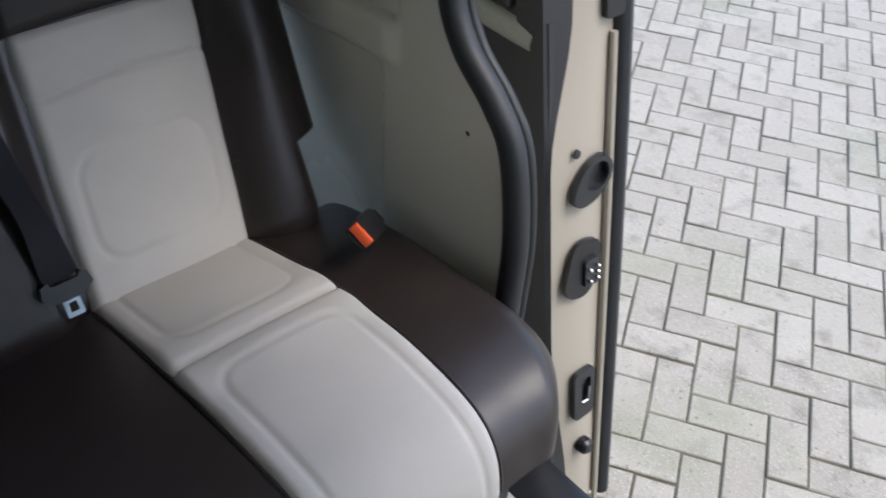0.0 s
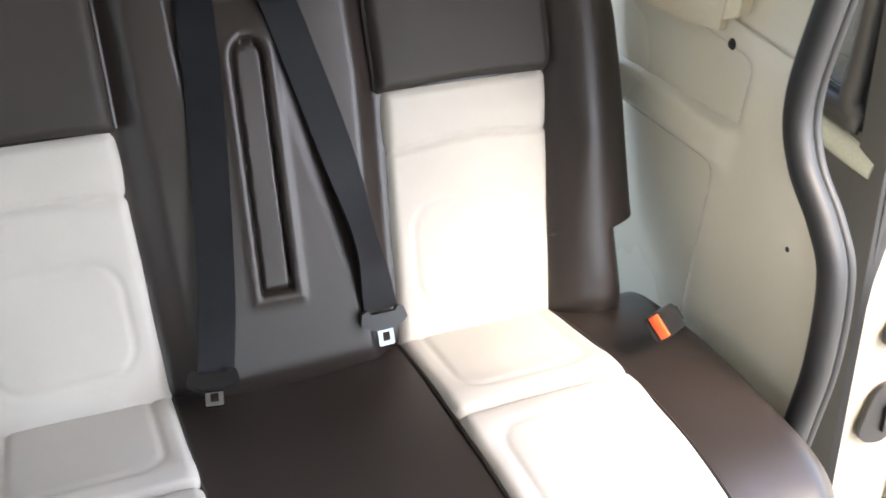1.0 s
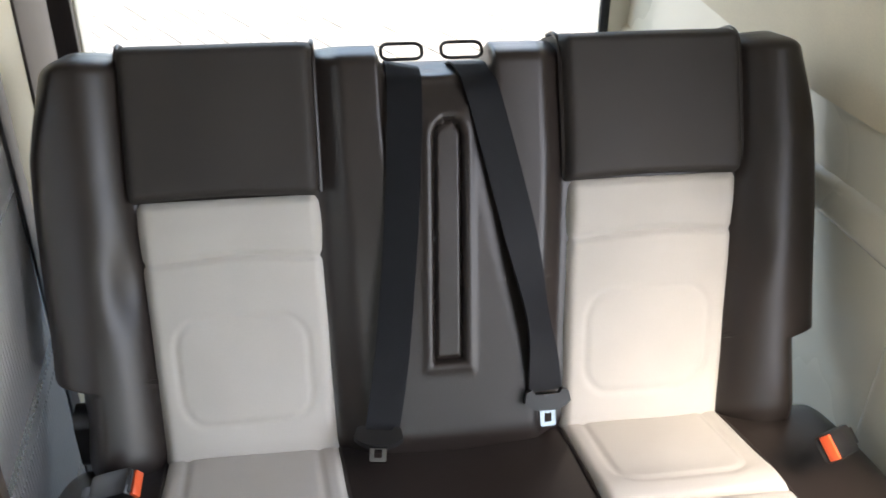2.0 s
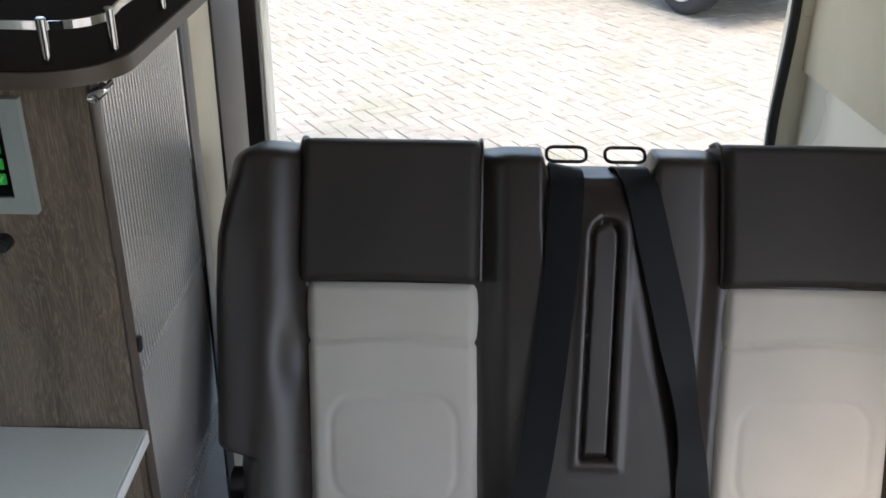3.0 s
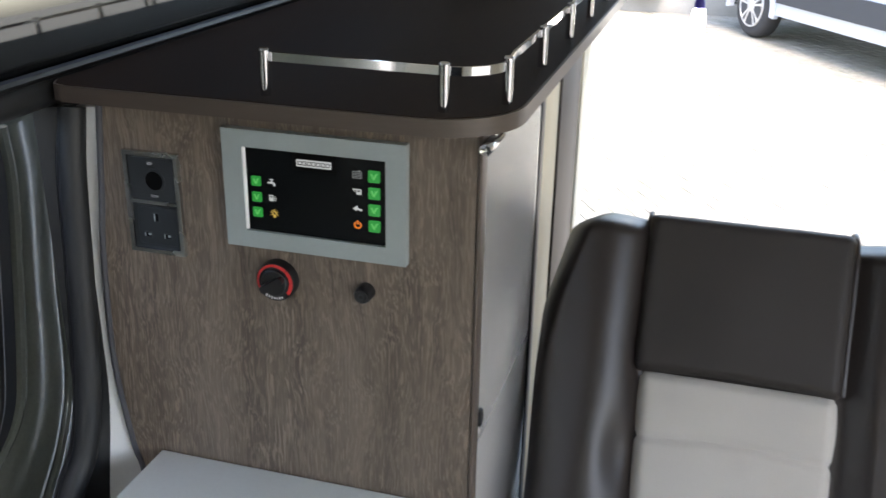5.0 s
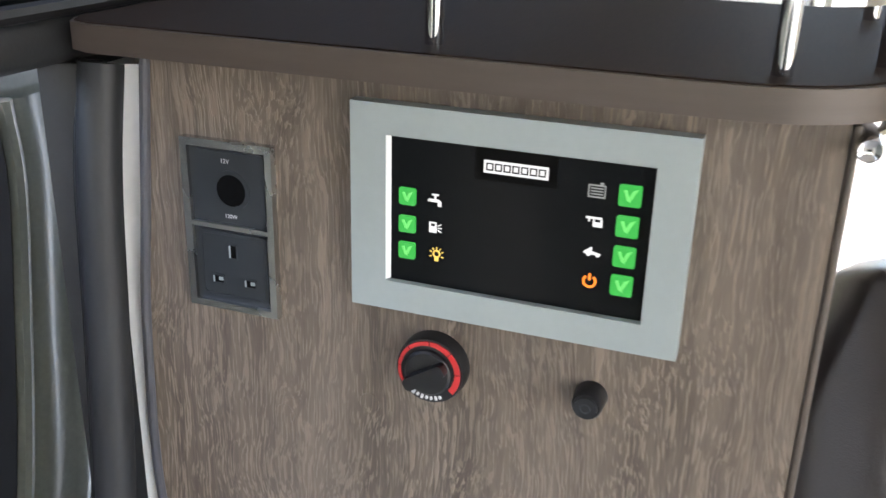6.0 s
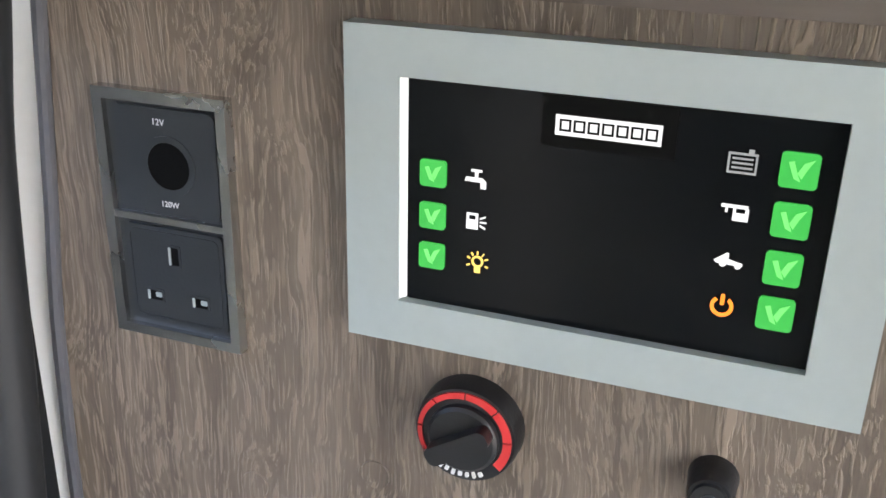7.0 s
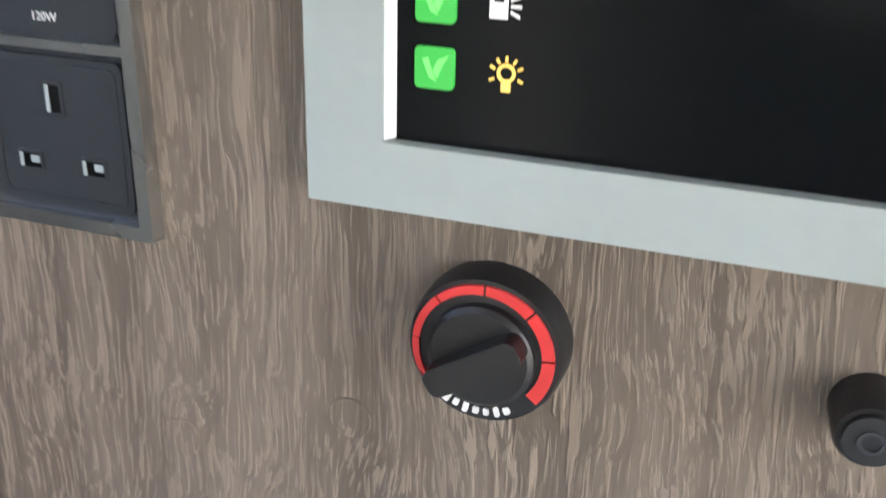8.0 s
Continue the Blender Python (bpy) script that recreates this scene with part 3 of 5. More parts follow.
bmesh.ops.create_uvsphere(bm, u_segments=14, v_segments=8, radius=0.014, matrix=Matrix.Translation(a))
part("ball_joint", bm, BLACK_PLASTIC, strut)
bm = boxed(0.80, 0.835, REAR - 0.055, REAR - 0.02, 1.255, 1.305, 0.006)
part("bracket", bm, PAINT, strut)

# two bright lamps hanging at the tailgate
for lx in (-0.236, 0.486):
    lamp = thing("hanging_lamp", (lx, 2.2, 1.92), "small bright lamp hanging on a thin dark stem", "lamp", "lamps at the tailgate")
    m = Matrix.Translation((lx, 2.2, 1.398)) @ Matrix.Scale(0.86, 4)
    bm = lathe(bmesh.new(), [(0.0, 0.0), (0.011, 0.003), (0.0165, 0.013), (0.017, 0.03), (0.0145, 0.052), (0.011, 0.060)], m, 20)
    part("bulb", bm, BULB, lamp, "glowing white bulb")
    bm = lathe(bmesh.new(), [(0.012, 0.059), (0.0125, 0.072), (0.008, 0.082), (0.004, 0.085)], m, 20)
    part("cap", bm, BLUE_CAP, lamp, "dark blue cap")
    bm = tube(bmesh.new(), [(lx, 2.2, 1.462), (lx, 2.2, 1.92)], 0.004, 8)
    part("stem", bm, BLACK_PLASTIC, lamp)

# ---- open sliding door, outside on the right ----
door = thing("sliding_door", (1.06, 1.4, 0.1), "champagne sliding door standing open with black inner trim", "door")


def door_y(z):
    return 0.92 + 0.2 * (z - 0.9) - 0.10 * step(1.2, 1.9, z) * (z - 1.2)


def door_inner(z):
    return 0.988 + 0.046 * step(0.86, 1.10, z) + 0.04 * step(0.55, 0.15, z)


zs = spread(0.12, 1.86, 40)
edge = [(door_y(z), z) for z in zs]


def door_outer(z):
    return 1.118 + 0.01 * math.sin((z - 0.3) * 2.4)


bm = bmesh.new()
sheet(bm, spread(0, 1, 6), zs, lambda u, v: Vector((door_inner(v) + (door_outer(v) - door_inner(v)) * u, door_y(v) - 0.010 * math.sin(u * math.pi), v)), lambda u, v: Vector((door_inner(v) + 0.10 * u, door_y(v) + 0.04, v)))
edge_part = part("front_edge", bm, DOOR_PAINT, door, "champagne painted door edge")
bm = prism(bmesh.new(), [(y, z) for y, z in edge if z < 1.09] + [(y, z) for y, z in [(door_y(1.09), 1.09)]] + [(2.0, 1.09), (2.0, 0.12)], 0.990, 1.0, SIDE)
part("inner_panel", bm, DARK_TRIM, door, "black inner trim panel", False)
bm = bmesh.new()
sheet(bm, [0, 0.5, 1.0], spread(0.12, 1.86, 40), lambda u, v: Vector((0.982 + (door_inner(v) + 0.002 - 0.982) * u, door_y(v) + 0.003 - 0.006 * u, v)), lambda u, v: Vector((0.986 + 0.02 * u, door_y(v) + 0.06, v)))
part("edge_trim", bm, DARK_TRIM, door, "black trim beside the painted edge")
bm = tube(bmesh.new(), smooth_path([(1.006, door_y(1.09) + 0.02, 0.18), (1.004, door_y(0.6) + 0.045, 0.6), (1.004, door_y(0.9) + 0.05, 0.86), (1.004, door_y(1.0) + 0.075, 0.975), (1.004, 1.08, 1.01), (1.004, 1.9, 1.03)], 8), 0.014, 10)
part("trim_rim", bm, BLACK_PLASTIC, door)
bm = tube(bmesh.new(), smooth_path([(1.008, 1.00, 0.93), (1.004, 1.03, 0.90), (1.002, 1.04, 0.80), (1.004, 1.05, 0.68)], 8), 0.018, 10, 0.6, (1, 0, 0))
part("grab_handle", bm, BLACK_PLASTIC, door)
# rail in the shaded tone of the door's own paint
bm = tube(bmesh.new(), smooth_path([(1.000, door_y(1.05) + 0.03, 1.052), (0.992, 1.2, 1.062), (0.992, 1.95, 1.08)], 8), 0.024, 12, 0.8, (1, 0, 0))
part("waist_rail", bm, SHADED_DOOR_PAINT, door, "champagne rail below the window, toned olive-grey for shade")
bm = tube(bmesh.new(), smooth_path([(1.000, door_y(1.85) + 0.08, 1.84), (1.0, door_y(1.4) + 0.075, 1.4), (1.0, door_y(1.2) + 0.085, 1.14), (1.0, 1.12, 1.095), (1.0, 1.95, 1.11)], 10), 0.022, 12)
part("window_seal", bm, BLACK_PLASTIC, door)
bm = prism(bmesh.new(), [(1.05, 1.10), (1.05, 1.84), (1.98, 1.84), (1.98, 1.10)], 1.04, 1.045, SIDE)
part("pane", bm, TINTED, door, "dark tinted glass", False)
bm = prism(bmesh.new(), [(y + 0.02, z) for y, z in edge if z < 1.08] + [(2.0, 1.08), (2.0, 0.12)], 1.085, 1.118, SIDE)
part("outer_skin", bm, DOOR_PAINT, door, "", False)
bm = tube(bmesh.new(), smooth_path([(door_outer(z) + 0.016, door_y(z) + 0.004, z) for z in spread(0.10, 1.86, 14)], 5), 0.024, 12, 0.8, (1, 0, 0))
part("edge_seal", bm, RUBBER, door, "black rubber edge seal")
bm = tube(bmesh.new(), smooth_path([(door_outer(z) - 0.012, door_y(z) - 0.012, z) for z in spread(0.10, 1.05, 10)], 5), 0.006, 8)
part("edge_bead", bm, DOOR_PAINT, door)
tilt = Matrix.Rotation(radians(90 - 11.3), 4, "X")


def on_edge(x, z, off=0.0):
    """Local x, y on the door's edge; local z towards the front."""
    return Matrix.Translation((x, door_y(z) - 0.012 - off, z)) @ tilt


m = on_edge(1.055, 0.672)
bm = prism(bmesh.new(), rounded(0.074, 0.108, 0.030), 0, 0.008, m @ Matrix.Translation((-0.006, 0, 0)) @ Matrix.Rotation(radians(-16), 4, "Z"))
plate = part("contact_plate", soften(bm, 0.003), BLACK_PLASTIC, door, "black contact plate with bright pins")
bm = prism(bmesh.new(), rounded(0.034, 0.052, 0.006), 0.006, 0.014, m @ Matrix.Translation((0.010, -0.010, 0)))
part("block", bm, DARK_TRIM, plate)
for px, pz in ((-0.004, -0.026), (0.014, -0.026), (0.014, -0.014), (-0.004, -0.004), (0.014, -0.002)):
    bm = lathe(bmesh.new(), [(0.0035, 0.010), (0.0035, 0.019), (0.002, 0.021)], m @ Matrix.Translation((px + 0.006, pz + 0.002, 0)), 10)
    part("pin", bm, CHROME, plate)
m = on_edge(1.064, 0.827)
bm = bmesh.new()
egg = []
for k in range(28):
    a = 2 * math.pi * k / 28
    egg.append((0.048 * math.cos(a), (0.033 + 0.004 * math.cos(a)) * math.sin(a)))
ring(bm, egg, [(0.012 + x * 0.55, y * 0.68) for x, y in egg], 0, 0.013, m @ Matrix.Rotation(radians(33), 4, "Z"))
socket = part("locating_socket", soften(bm, 0.004), DARK_TRIM, door, "dark oval locating socket")
bm = lathe(bmesh.new(), [(0.0, -0.001), (0.030, 0.001), (0.0315, 0.0)], m @ Matrix.Translation((0.016, 0.010, 0.001)), 20)
part("hole", bm, BLACK_PLASTIC, socket)
m = on_edge(1.056, 0.404)
bm = ring(bmesh.new(), rounded(0.052, 0.108, 0.012), [(x * 0.45 + 0.004, y * 0.5 + 0.008) for x, y in rounded(0.052, 0.108, 0.012)], 0, 0.010, m)
latch = part("latch_plate", soften(bm, 0.002), DARK_TRIM, door, "dark latch plate")
bm = prism(bmesh.new(), rounded(0.03, 0.06, 0.004), -0.002, 0.002, m @ Matrix.Translation((0.004, 0.008, 0)))
part("latch_hole", bm, BLACK_PLASTIC, latch)
bm = tube(bmesh.new(), [m @ Vector((-0.004, -0.02, 0.008)), m @ Vector((0.010, -0.018, 0.009)), m @ Vector((0.012, 0.012, 0.009))], 0.003, 8)
part("latch_claw", bm, STEEL, latch)
bm = lathe(bmesh.new(), [(0.017, 0), (0.016, 0.014), (0.011, 0.02), (0.0, 0.021)], on_edge(1.061, 0.275), 18)
part("buffer", bm, BLACK_PLASTIC, door, "black rubber buffer")
bm = lathe(bmesh.new(), [(0.0075, 0), (0.007, 0.004), (0.0, 0.006)], on_edge(1.036, 0.882), 14)
part("bolt_cover", bm, DARK_TRIM, door)
bm = prism(bmesh.new(), rounded(0.04, 0.10, 0.006), 0, 0.010, on_edge(1.108, 1.125))
part("upper_buffer", soften(bm, 0.003), BLACK_PLASTIC, door)

# entrance step and sill below the seat
bm = boxed(XR - 0.02, XR + 0.10, -0.3, 0.86, FLOOR - 0.14, FLOOR - 0.02, 0.02)
structure("door_sill", bm, BLACK_PLASTIC, "black plastic door sill", "sill")

# ---- bench seat ----
bench = thing("bench_seat", (0.2, 1.0, FLOOR), "two-place van bench in brown leatherette with pale fabric centres", "bench seat")
UP, OUT = Vector((0, 0.491, 0.871)), Vector((0, -0.871, 0.491))
BASE = Vector((0, 1.160, 0.742))


def back_at(x, v, w=0.0):
    return BASE + Vector((x, 0, 0)) + UP * v + OUT * w


VTOP = 0.585
# pale strips: left edge, right edge at the foot and at the headrest
STRIPS = (((-0.222, -0.240), (0.026, 0.019)), ((0.361, 0.389), (0.615, 0.659)))


def strip_edges(k, v):
    (l0, l1), (r0, r1) = STRIPS[k]
    t = min(1.1, v / 0.385)
    return l0 + (l1 - l0) * t, r0 + (r1 - r0) * t


def slot_ridge(x, v):
    """The long sunk slot between the places, with its raised rim."""
    c = 0.193 + 0.016 * (v - 0.13) / 0.36
    half = 0.024
    dx = abs(x - c)
    if v > 0.456:
        return math.hypot(dx, v - 0.456), half
    return max(dx, half + 0.130 - v), half


def back_w(x, v):
    w = 0.0
    l0, r0 = strip_edges(0, v)
    l1, r1 = strip_edges(1, v)
    # outer bolsters stand proud and roll over at the ends
    tl = (l0 - x) / (l0 + 0.385)
    tr = (x - r1) / (0.803 - r1)
    for t in (tl, tr):
        if t > 0:
            w += 0.046 * math.sin(math.pi * min(1, t) ** 0.85) ** 0.8
    # middle console
    mid = step(r0 + 0.002, r0 + 0.045, x) * step(l1 - 0.002, l1 - 0.045, x)
    w += 0.024 * mid
    # a broad tongue round the slot, widening to the foot
    tongue = 0.050 + 0.075 * step(0.5, 0.0, v)
    w += 0.006 * mid * step(tongue + 0.028, tongue - 0.018, abs(x - 0.198)) * step(0.52, 0.47, v)
    d, half = slot_ridge(x, v)
    if 0.10 < v < 0.52:
        w += 0.003 * hump(d, half + 0.007, 0.007)
        w -= 0.013 * step(half + 0.001, half - 0.004, d)
        w += 0.008 * step(half - 0.004, half - 0.009, d)
    # hollows for the belts and a notch between their guides at the top
    w -= 0.014 * step(0.116, 0.128, x) * step(0.282, 0.270, x) * step(0.49, 0.54, v)
    w -= 0.03 * hump(x, 0.197, 0.05) * step(0.545, 0.585, v)
    for c in (0.118, 0.278):
        w -= 0.008 * hump(x, c, 0.005) * step(0.40, 0.5, v)
    # pucker under the outer bolster
    w -= 0.010 * hump(x, l0 - 0.02, 0.02) * hump(v, 0.27, 0.05) + 0.010 * hump(x, r1 + 0.02, 0.02) * hump(v, 0.27, 0.05)
    w += 0.0012 * math.sin(x * 31 + v * 9) * step(0.1, 0.4, v)
    # rounded top and foot
    w -= 0.055 * step(VTOP - 0.035, VTOP + 0.006, v) ** 1.6
    w -= 0.03 * step(0.03, -0.05, v)
    return w


def side_in(v, right):
    """Ends of the back: wings above, narrower below the cut."""
    top = (0.808, 0.776) if right else (-0.390, -0.360)
    e = top[0] + (top[1] - top[0]) * step(0.44, 0.585, v) - (0.012 if right else -0.012) * step(0.40, 0.13, v)
    cut = 0.045 * step(0.138, 0.125, v)
    corner = 0.028 * step(0.55, 0.592, v) ** 2
    return e - cut - corner if right else e + cut + corner


def back_place(u, v):
    a, b = side_in(v, False), side_in(v, True)
    x = a + (b - a) * u
    w = back_w(x, v)
    end = min(x - a, b - x)
    w -= 0.06 * (1 - min(1, end / 0.04)) ** 2
    lift = 0.014 * step(0.40, 0.58, v)
    dip = 0.026 * step(0.112, 0.124, x) * step(0.284, 0.272, x) * step(0.50, 0.58, v)
    return back_at(x, v + lift - dip, w)


vs = spread(-0.06, 0.11, 20) + spread(0.118, 0.146, 9) + spread(0.152, VTOP, 84)
us = spread(0, 0.40, 110) + spread(0.402, 0.60, 110) + spread(0.604, 1, 110)
bm = sheet(bmesh.new(), us, vs, back_place, lambda u, v: back_at(side_in(v, False) + (side_in(v, True) - side_in(v, False)) * u, v, -0.11 - 0.02 * step(0.5, 0.58, v)))
part("backrest", bm, LEATHER, bench, "dark brown leatherette backrest", angle=55)


def pad_sheet(place, us, vs, thick, normal):
    return sheet(bmesh.new(), us, vs, place, lambda u, v: place(u, v) - normal * thick)


def emboss(d, w=0.004):
    return hump(d, 0.0, w)


def frame_line(x, y, x0, x1, y0, y1, r):
    """Distance from a rounded rectangle's outline."""
    cx, cy, hx, hy = (x0 + x1) / 2, (y0 + y1) / 2, (x1 - x0) / 2 - r, (y1 - y0) / 2 - r
    qx, qy = abs(x - cx) - hx, abs(y - cy) - hy
    return abs(math.hypot(max(qx, 0), max(qy, 0)) + min(max(qx, qy), 0) - r)


for k in (0, 1):
    def strip_place(u, v, k=k):
        l, r = strip_edges(k, v)
        x = l + (r - l) * u
        e = min(u, 1 - u) * (r - l)
        w = 0.012 - 0.016 * (1 - min(1, e / 0.016)) ** 2
        w += 0.004 * math.sin(math.pi * u)
        w -= 0.0055 * emboss(v - 0.302 + 0.004 * math.cos(u * 6.28), 0.005)
        w += 0.0035 * (0.5 - 0.5 * math.cos(min(1, max(0, (v - 0.302) / 0.08)) * 6.28))
        d = frame_line(u, v * 3.6, 0.13, 0.87, 0.22, 0.76 + 0.02, 0.16) * 0.26
        w -= 0.0024 * emboss(d, 0.0045)
        w += 0.0012 * math.sin(v * 40 + k) * math.sin(u * 9 + 1.3 * k)
        w -= 0.012 * step(0.012, -0.015, v) + 0.008 * step(0.375, 0.386, v)
        return back_at(x, v, w)
    part("back_strip", pad_sheet(strip_place, spread(0, 1, 64), spread(-0.02, 0.386, 100), 0.03, OUT), FABRIC, bench, "pale grey-beige fabric back panel", angle=60)

    def head_place(u, v, k=k):
        l, r = strip_edges(k, v)
        x = l - 0.009 + (r - l + 0.012) * u
        e = min(u, 1 - u) * (r - l)
        w = 0.026 - 0.022 * (1 - min(1, e / 0.014)) ** 2 + 0.002 * math.sin(math.pi * u)
        w -= 0.020 * step(0.398, 0.382, v) ** 2
        t = max(0, v - 0.574) / 0.02
        w -= 0.055 * min(1, t) ** 2.6
        w += 0.0012 * math.sin(u * 11 + k * 2) * math.sin(v * 23)
        return back_at(x, v + 0.006 * math.sin(math.pi * u) * step(0.42, 0.38, v) + 0.014 * step(0.40, 0.58, v), w)
    head = part("headrest", pad_sheet(head_place, spread(0, 1, 50), spread(0.384, 0.594, 50), 0.075, OUT), LEATHER_PAD, bench, "dark brown headrest pad", angle=60)
    l, r = strip_edges(k, 0.5)
    for ux in (l - 0.008, r + 0.003):
        bm = tube(bmesh.new(), smooth_path([back_at(ux, 0.39, 0.006), back_at(ux, 0.48, 0.008), back_at(ux, 0.577, 0.006), back_at(ux, 0.606, -0.018), back_at(ux, 0.610, -0.06)], 6), 0.0035, 8)
        part("piping", bm, LEATHER, head)

# seat cushion
PROFILE = [(1.175, 0.742), (1.15, 0.752), (1.06, 0.774), (0.957, 0.791), (0.86, 0.801), (0.76, 0.804), (0.70, 0.797), (0.660, 0.778), (0.636, 0.748), (0.625, 0.715), (0.622, 0.690)]
prof = smooth_path([(0, y, z) for y, z in PROFILE], 8)
lens = [0.0]
for a, b in zip(prof, prof[1:]):
    lens.append(lens[-1] + (b - a).length)


def cushion_at(s):
    """The cushion's line from back to front, by length; and its normal."""
    i = 0
    while i < len(lens) - 2 and lens[i + 1] < s:
        i += 1
    t = (s - lens[i]) / (lens[i + 1] - lens[i])
    d = (prof[i + 1] - prof[i]).normalized()
    return prof[i].lerp(prof[i + 1], t), Vector((0, -d.z, d.y)) * -1


SEAT_L, SEAT_R = -0.385, 0.818
SLEN = lens[-1]


def seat_place(u, s):
    p, n = cushion_at(s)
    inset = 0.052 * step(0.36, SLEN, s) ** 1.5
    x = SEAT_L + inset + (SEAT_R - SEAT_L - 2 * inset) * u
    e = min(u, 1 - u) * (SEAT_R - SEAT_L)
    w = -0.045 * (1 - min(1, e / 0.055)) ** 2
    w += 0.006 * step(0.68, 0.76, x) * step(0.3, 0.5, s)
    w += 0.0015 * math.sin(x * 23 + s * 11)
    w -= 0.006 * hump(x, 0.197, 0.09)
    if n.z < 0 and n.y > 0:
        n = -n
    return p + Vector((x, 0, 0)) + n * w


def seat_inset(s):
    return 0.022 + 0.060 * step(0.30, SLEN, s) ** 1.5


ss = spread(0, SLEN, 90)
bm = sheet(bmesh.new(), spread(0, 1, 200), ss, seat_place, lambda u, s: Vector((SEAT_L + seat_inset(s) + (SEAT_R - SEAT_L - 2 * seat_inset(s)) * u, cushion_at(s)[0].y + 0.01, min(0.69, cushion_at(s)[0].z))))
part("seat_cushion", bm, LEATHER, bench, "dark brown leatherette seat cushion", angle=60)
SEAT_STRIPS = (((-0.222, -0.236), (0.026, 0.040)), ((0.361, 0.388), (0.615, 0.630)))
for k in (0, 1):
    def cush_place(u, s, k=k):
        p, n = cushion_at(s)
        if n.z < 0 and n.y > 0:
            n = -n
        (l0, l1), (r0, r1) = SEAT_STRIPS[k]
        t = s / SLEN
        l, r = l0 + (l1 - l0) * t, r0 + (r1 - r0) * t + (0.010 * k + 0.006) * math.sin(math.pi * t)
        x = l + (r - l) * u
        e = min(u, 1 - u) * (r - l)
        w = 0.010 - 0.014 * (1 - min(1, e / 0.014)) ** 2 + 0.003 * math.sin(math.pi * u)
        w -= 0.012 * emboss(s - 0.222, 0.005)
        w += 0.006 * hump(s, 0.255, 0.03) + 0.005 * hump(s, 0.19, 0.03)
        d1 = frame_line(u, s, 0.13, 0.87, 0.262, 0.80, 0.05) if s > 0.225 else 1
        d2 = frame_line(u * 0.25, s, 0.13 * 0.25, 0.87 * 0.25, -0.1, 0.180, 0.035)
        if s > 0.235:
            d1 = frame_line(u * 0.25, s, 0.13 * 0.25, 0.87 * 0.25, 0.265, 0.9, 0.035)
        w -= 0.0027 * emboss(min(d1, d2), 0.0045)
        w += 0.0012 * math.sin(s * 37 + k) * math.sin(u * 7 + k)
        w -= 0.012 * step(0.01, -0.01, s)
        return p + Vector((x, 0, 0)) + n * w
    part("seat_strip", pad_sheet(cush_place, spread(0, 1, 64), spread(0.004, SLEN - 0.004, 120), 0.02, Vector((0, 0, 1))), FABRIC, bench, "pale grey-beige fabric seat panel", angle=60)
    (l0, l1), (r0, r1) = SEAT_STRIPS[k]
    for e0, e1 in ((l0, l1), (r0, r1)):
        pts = []
        for s in spread(0.0, SLEN - 0.01, 40):
            bow = (0.010 * k + 0.006) * math.sin(math.pi * s / SLEN) if e0 == r0 else 0
            p, n = cushion_at(s)
            if n.z < 0 and n.y > 0:
                n = -n
            pts.append(p + Vector((e0 + bow + (e1 - e0) * s / SLEN, 0, 0)) + n * 0.001)
        part("seam", tube(bmesh.new(), pts, 0.0028, 6), LEATHER, bench)
# plinth of the seat
bm = boxed(-0.35, 0.76, 0.70, 1.16, FLOOR, 0.692, 0.01)
part("plinth", bm, BLACK_PLASTIC, bench, "black seat plinth")
bm = boxed(0.30, 0.62, 0.640, 0.70, 0.655, 0.700, 0.012)
part("cover_hem", bm, FABRIC, bench, "pale cover hem under the front edge")
for sx in (-0.325, 0.705):
    bm = prism(bmesh.new(), rounded(0.05, 0.10, 0.02), -0.02, 0.02, Matrix.Translation((sx, 1.215, 0.775)) @ Matrix.Rotation(radians(90), 4, "Z") @ Matrix.Rotation(radians(90), 4, "X"))
    part("hinge_cover", soften(bm, 0.006), BLACK_PLASTIC, bench, "black backrest hinge cover")

# belt guides on the bench's top
for c in (0.152, 0.242):
    pts = [back_at(c + x, 0.588 + z * 0.75, -0.022 - 0.3 * z) for x, z in rounded(0.061, 0.032, 0.012)]
    part("belt_guide", tube(bmesh.new(), pts, 0.0028, 8, closed=True), BLACK_PLASTIC, bench, "black wire belt guide")

# seat belts
def belt_face(pts, i, twist):
    """The way a belt's face looks: square to its run, turned aside by the twist."""
    d = (pts[min(i + 1, len(pts) - 1)] - pts[max(i - 1, 0)]).normalized()
    return (d.cross(Vector((1, 0, 0))).normalized() + Vector((twist, 0, 0))).normalized()


belt = thing("seat_belt", (0.13, 1.4, 1.25), "black webbing seat belt hanging straight, its tongue on the seat", "seat belt", "belts of the bench")
pts = smooth_path([back_at(0.152, 0.46, -0.135), back_at(0.152, 0.548, -0.118), back_at(0.152, 0.568, -0.078), back_at(0.151, 0.571, -0.036), back_at(0.150, 0.557, 0.002), back_at(0.148, 0.525, 0.026), back_at(0.142, 0.44, 0.034), back_at(0.128, 0.30, 0.037), back_at(0.108, 0.15, 0.040), back_at(0.090, 0.055, 0.042), back_at(0.082, 0.030, 0.050)], 8)
norm = [belt_face(pts, i, 0.25 * math.sin(i * 0.09)) for i in range(len(pts))]
part("webbing", strip(bmesh.new(), pts, norm, 0.050, 0.003), WEBBING, belt)


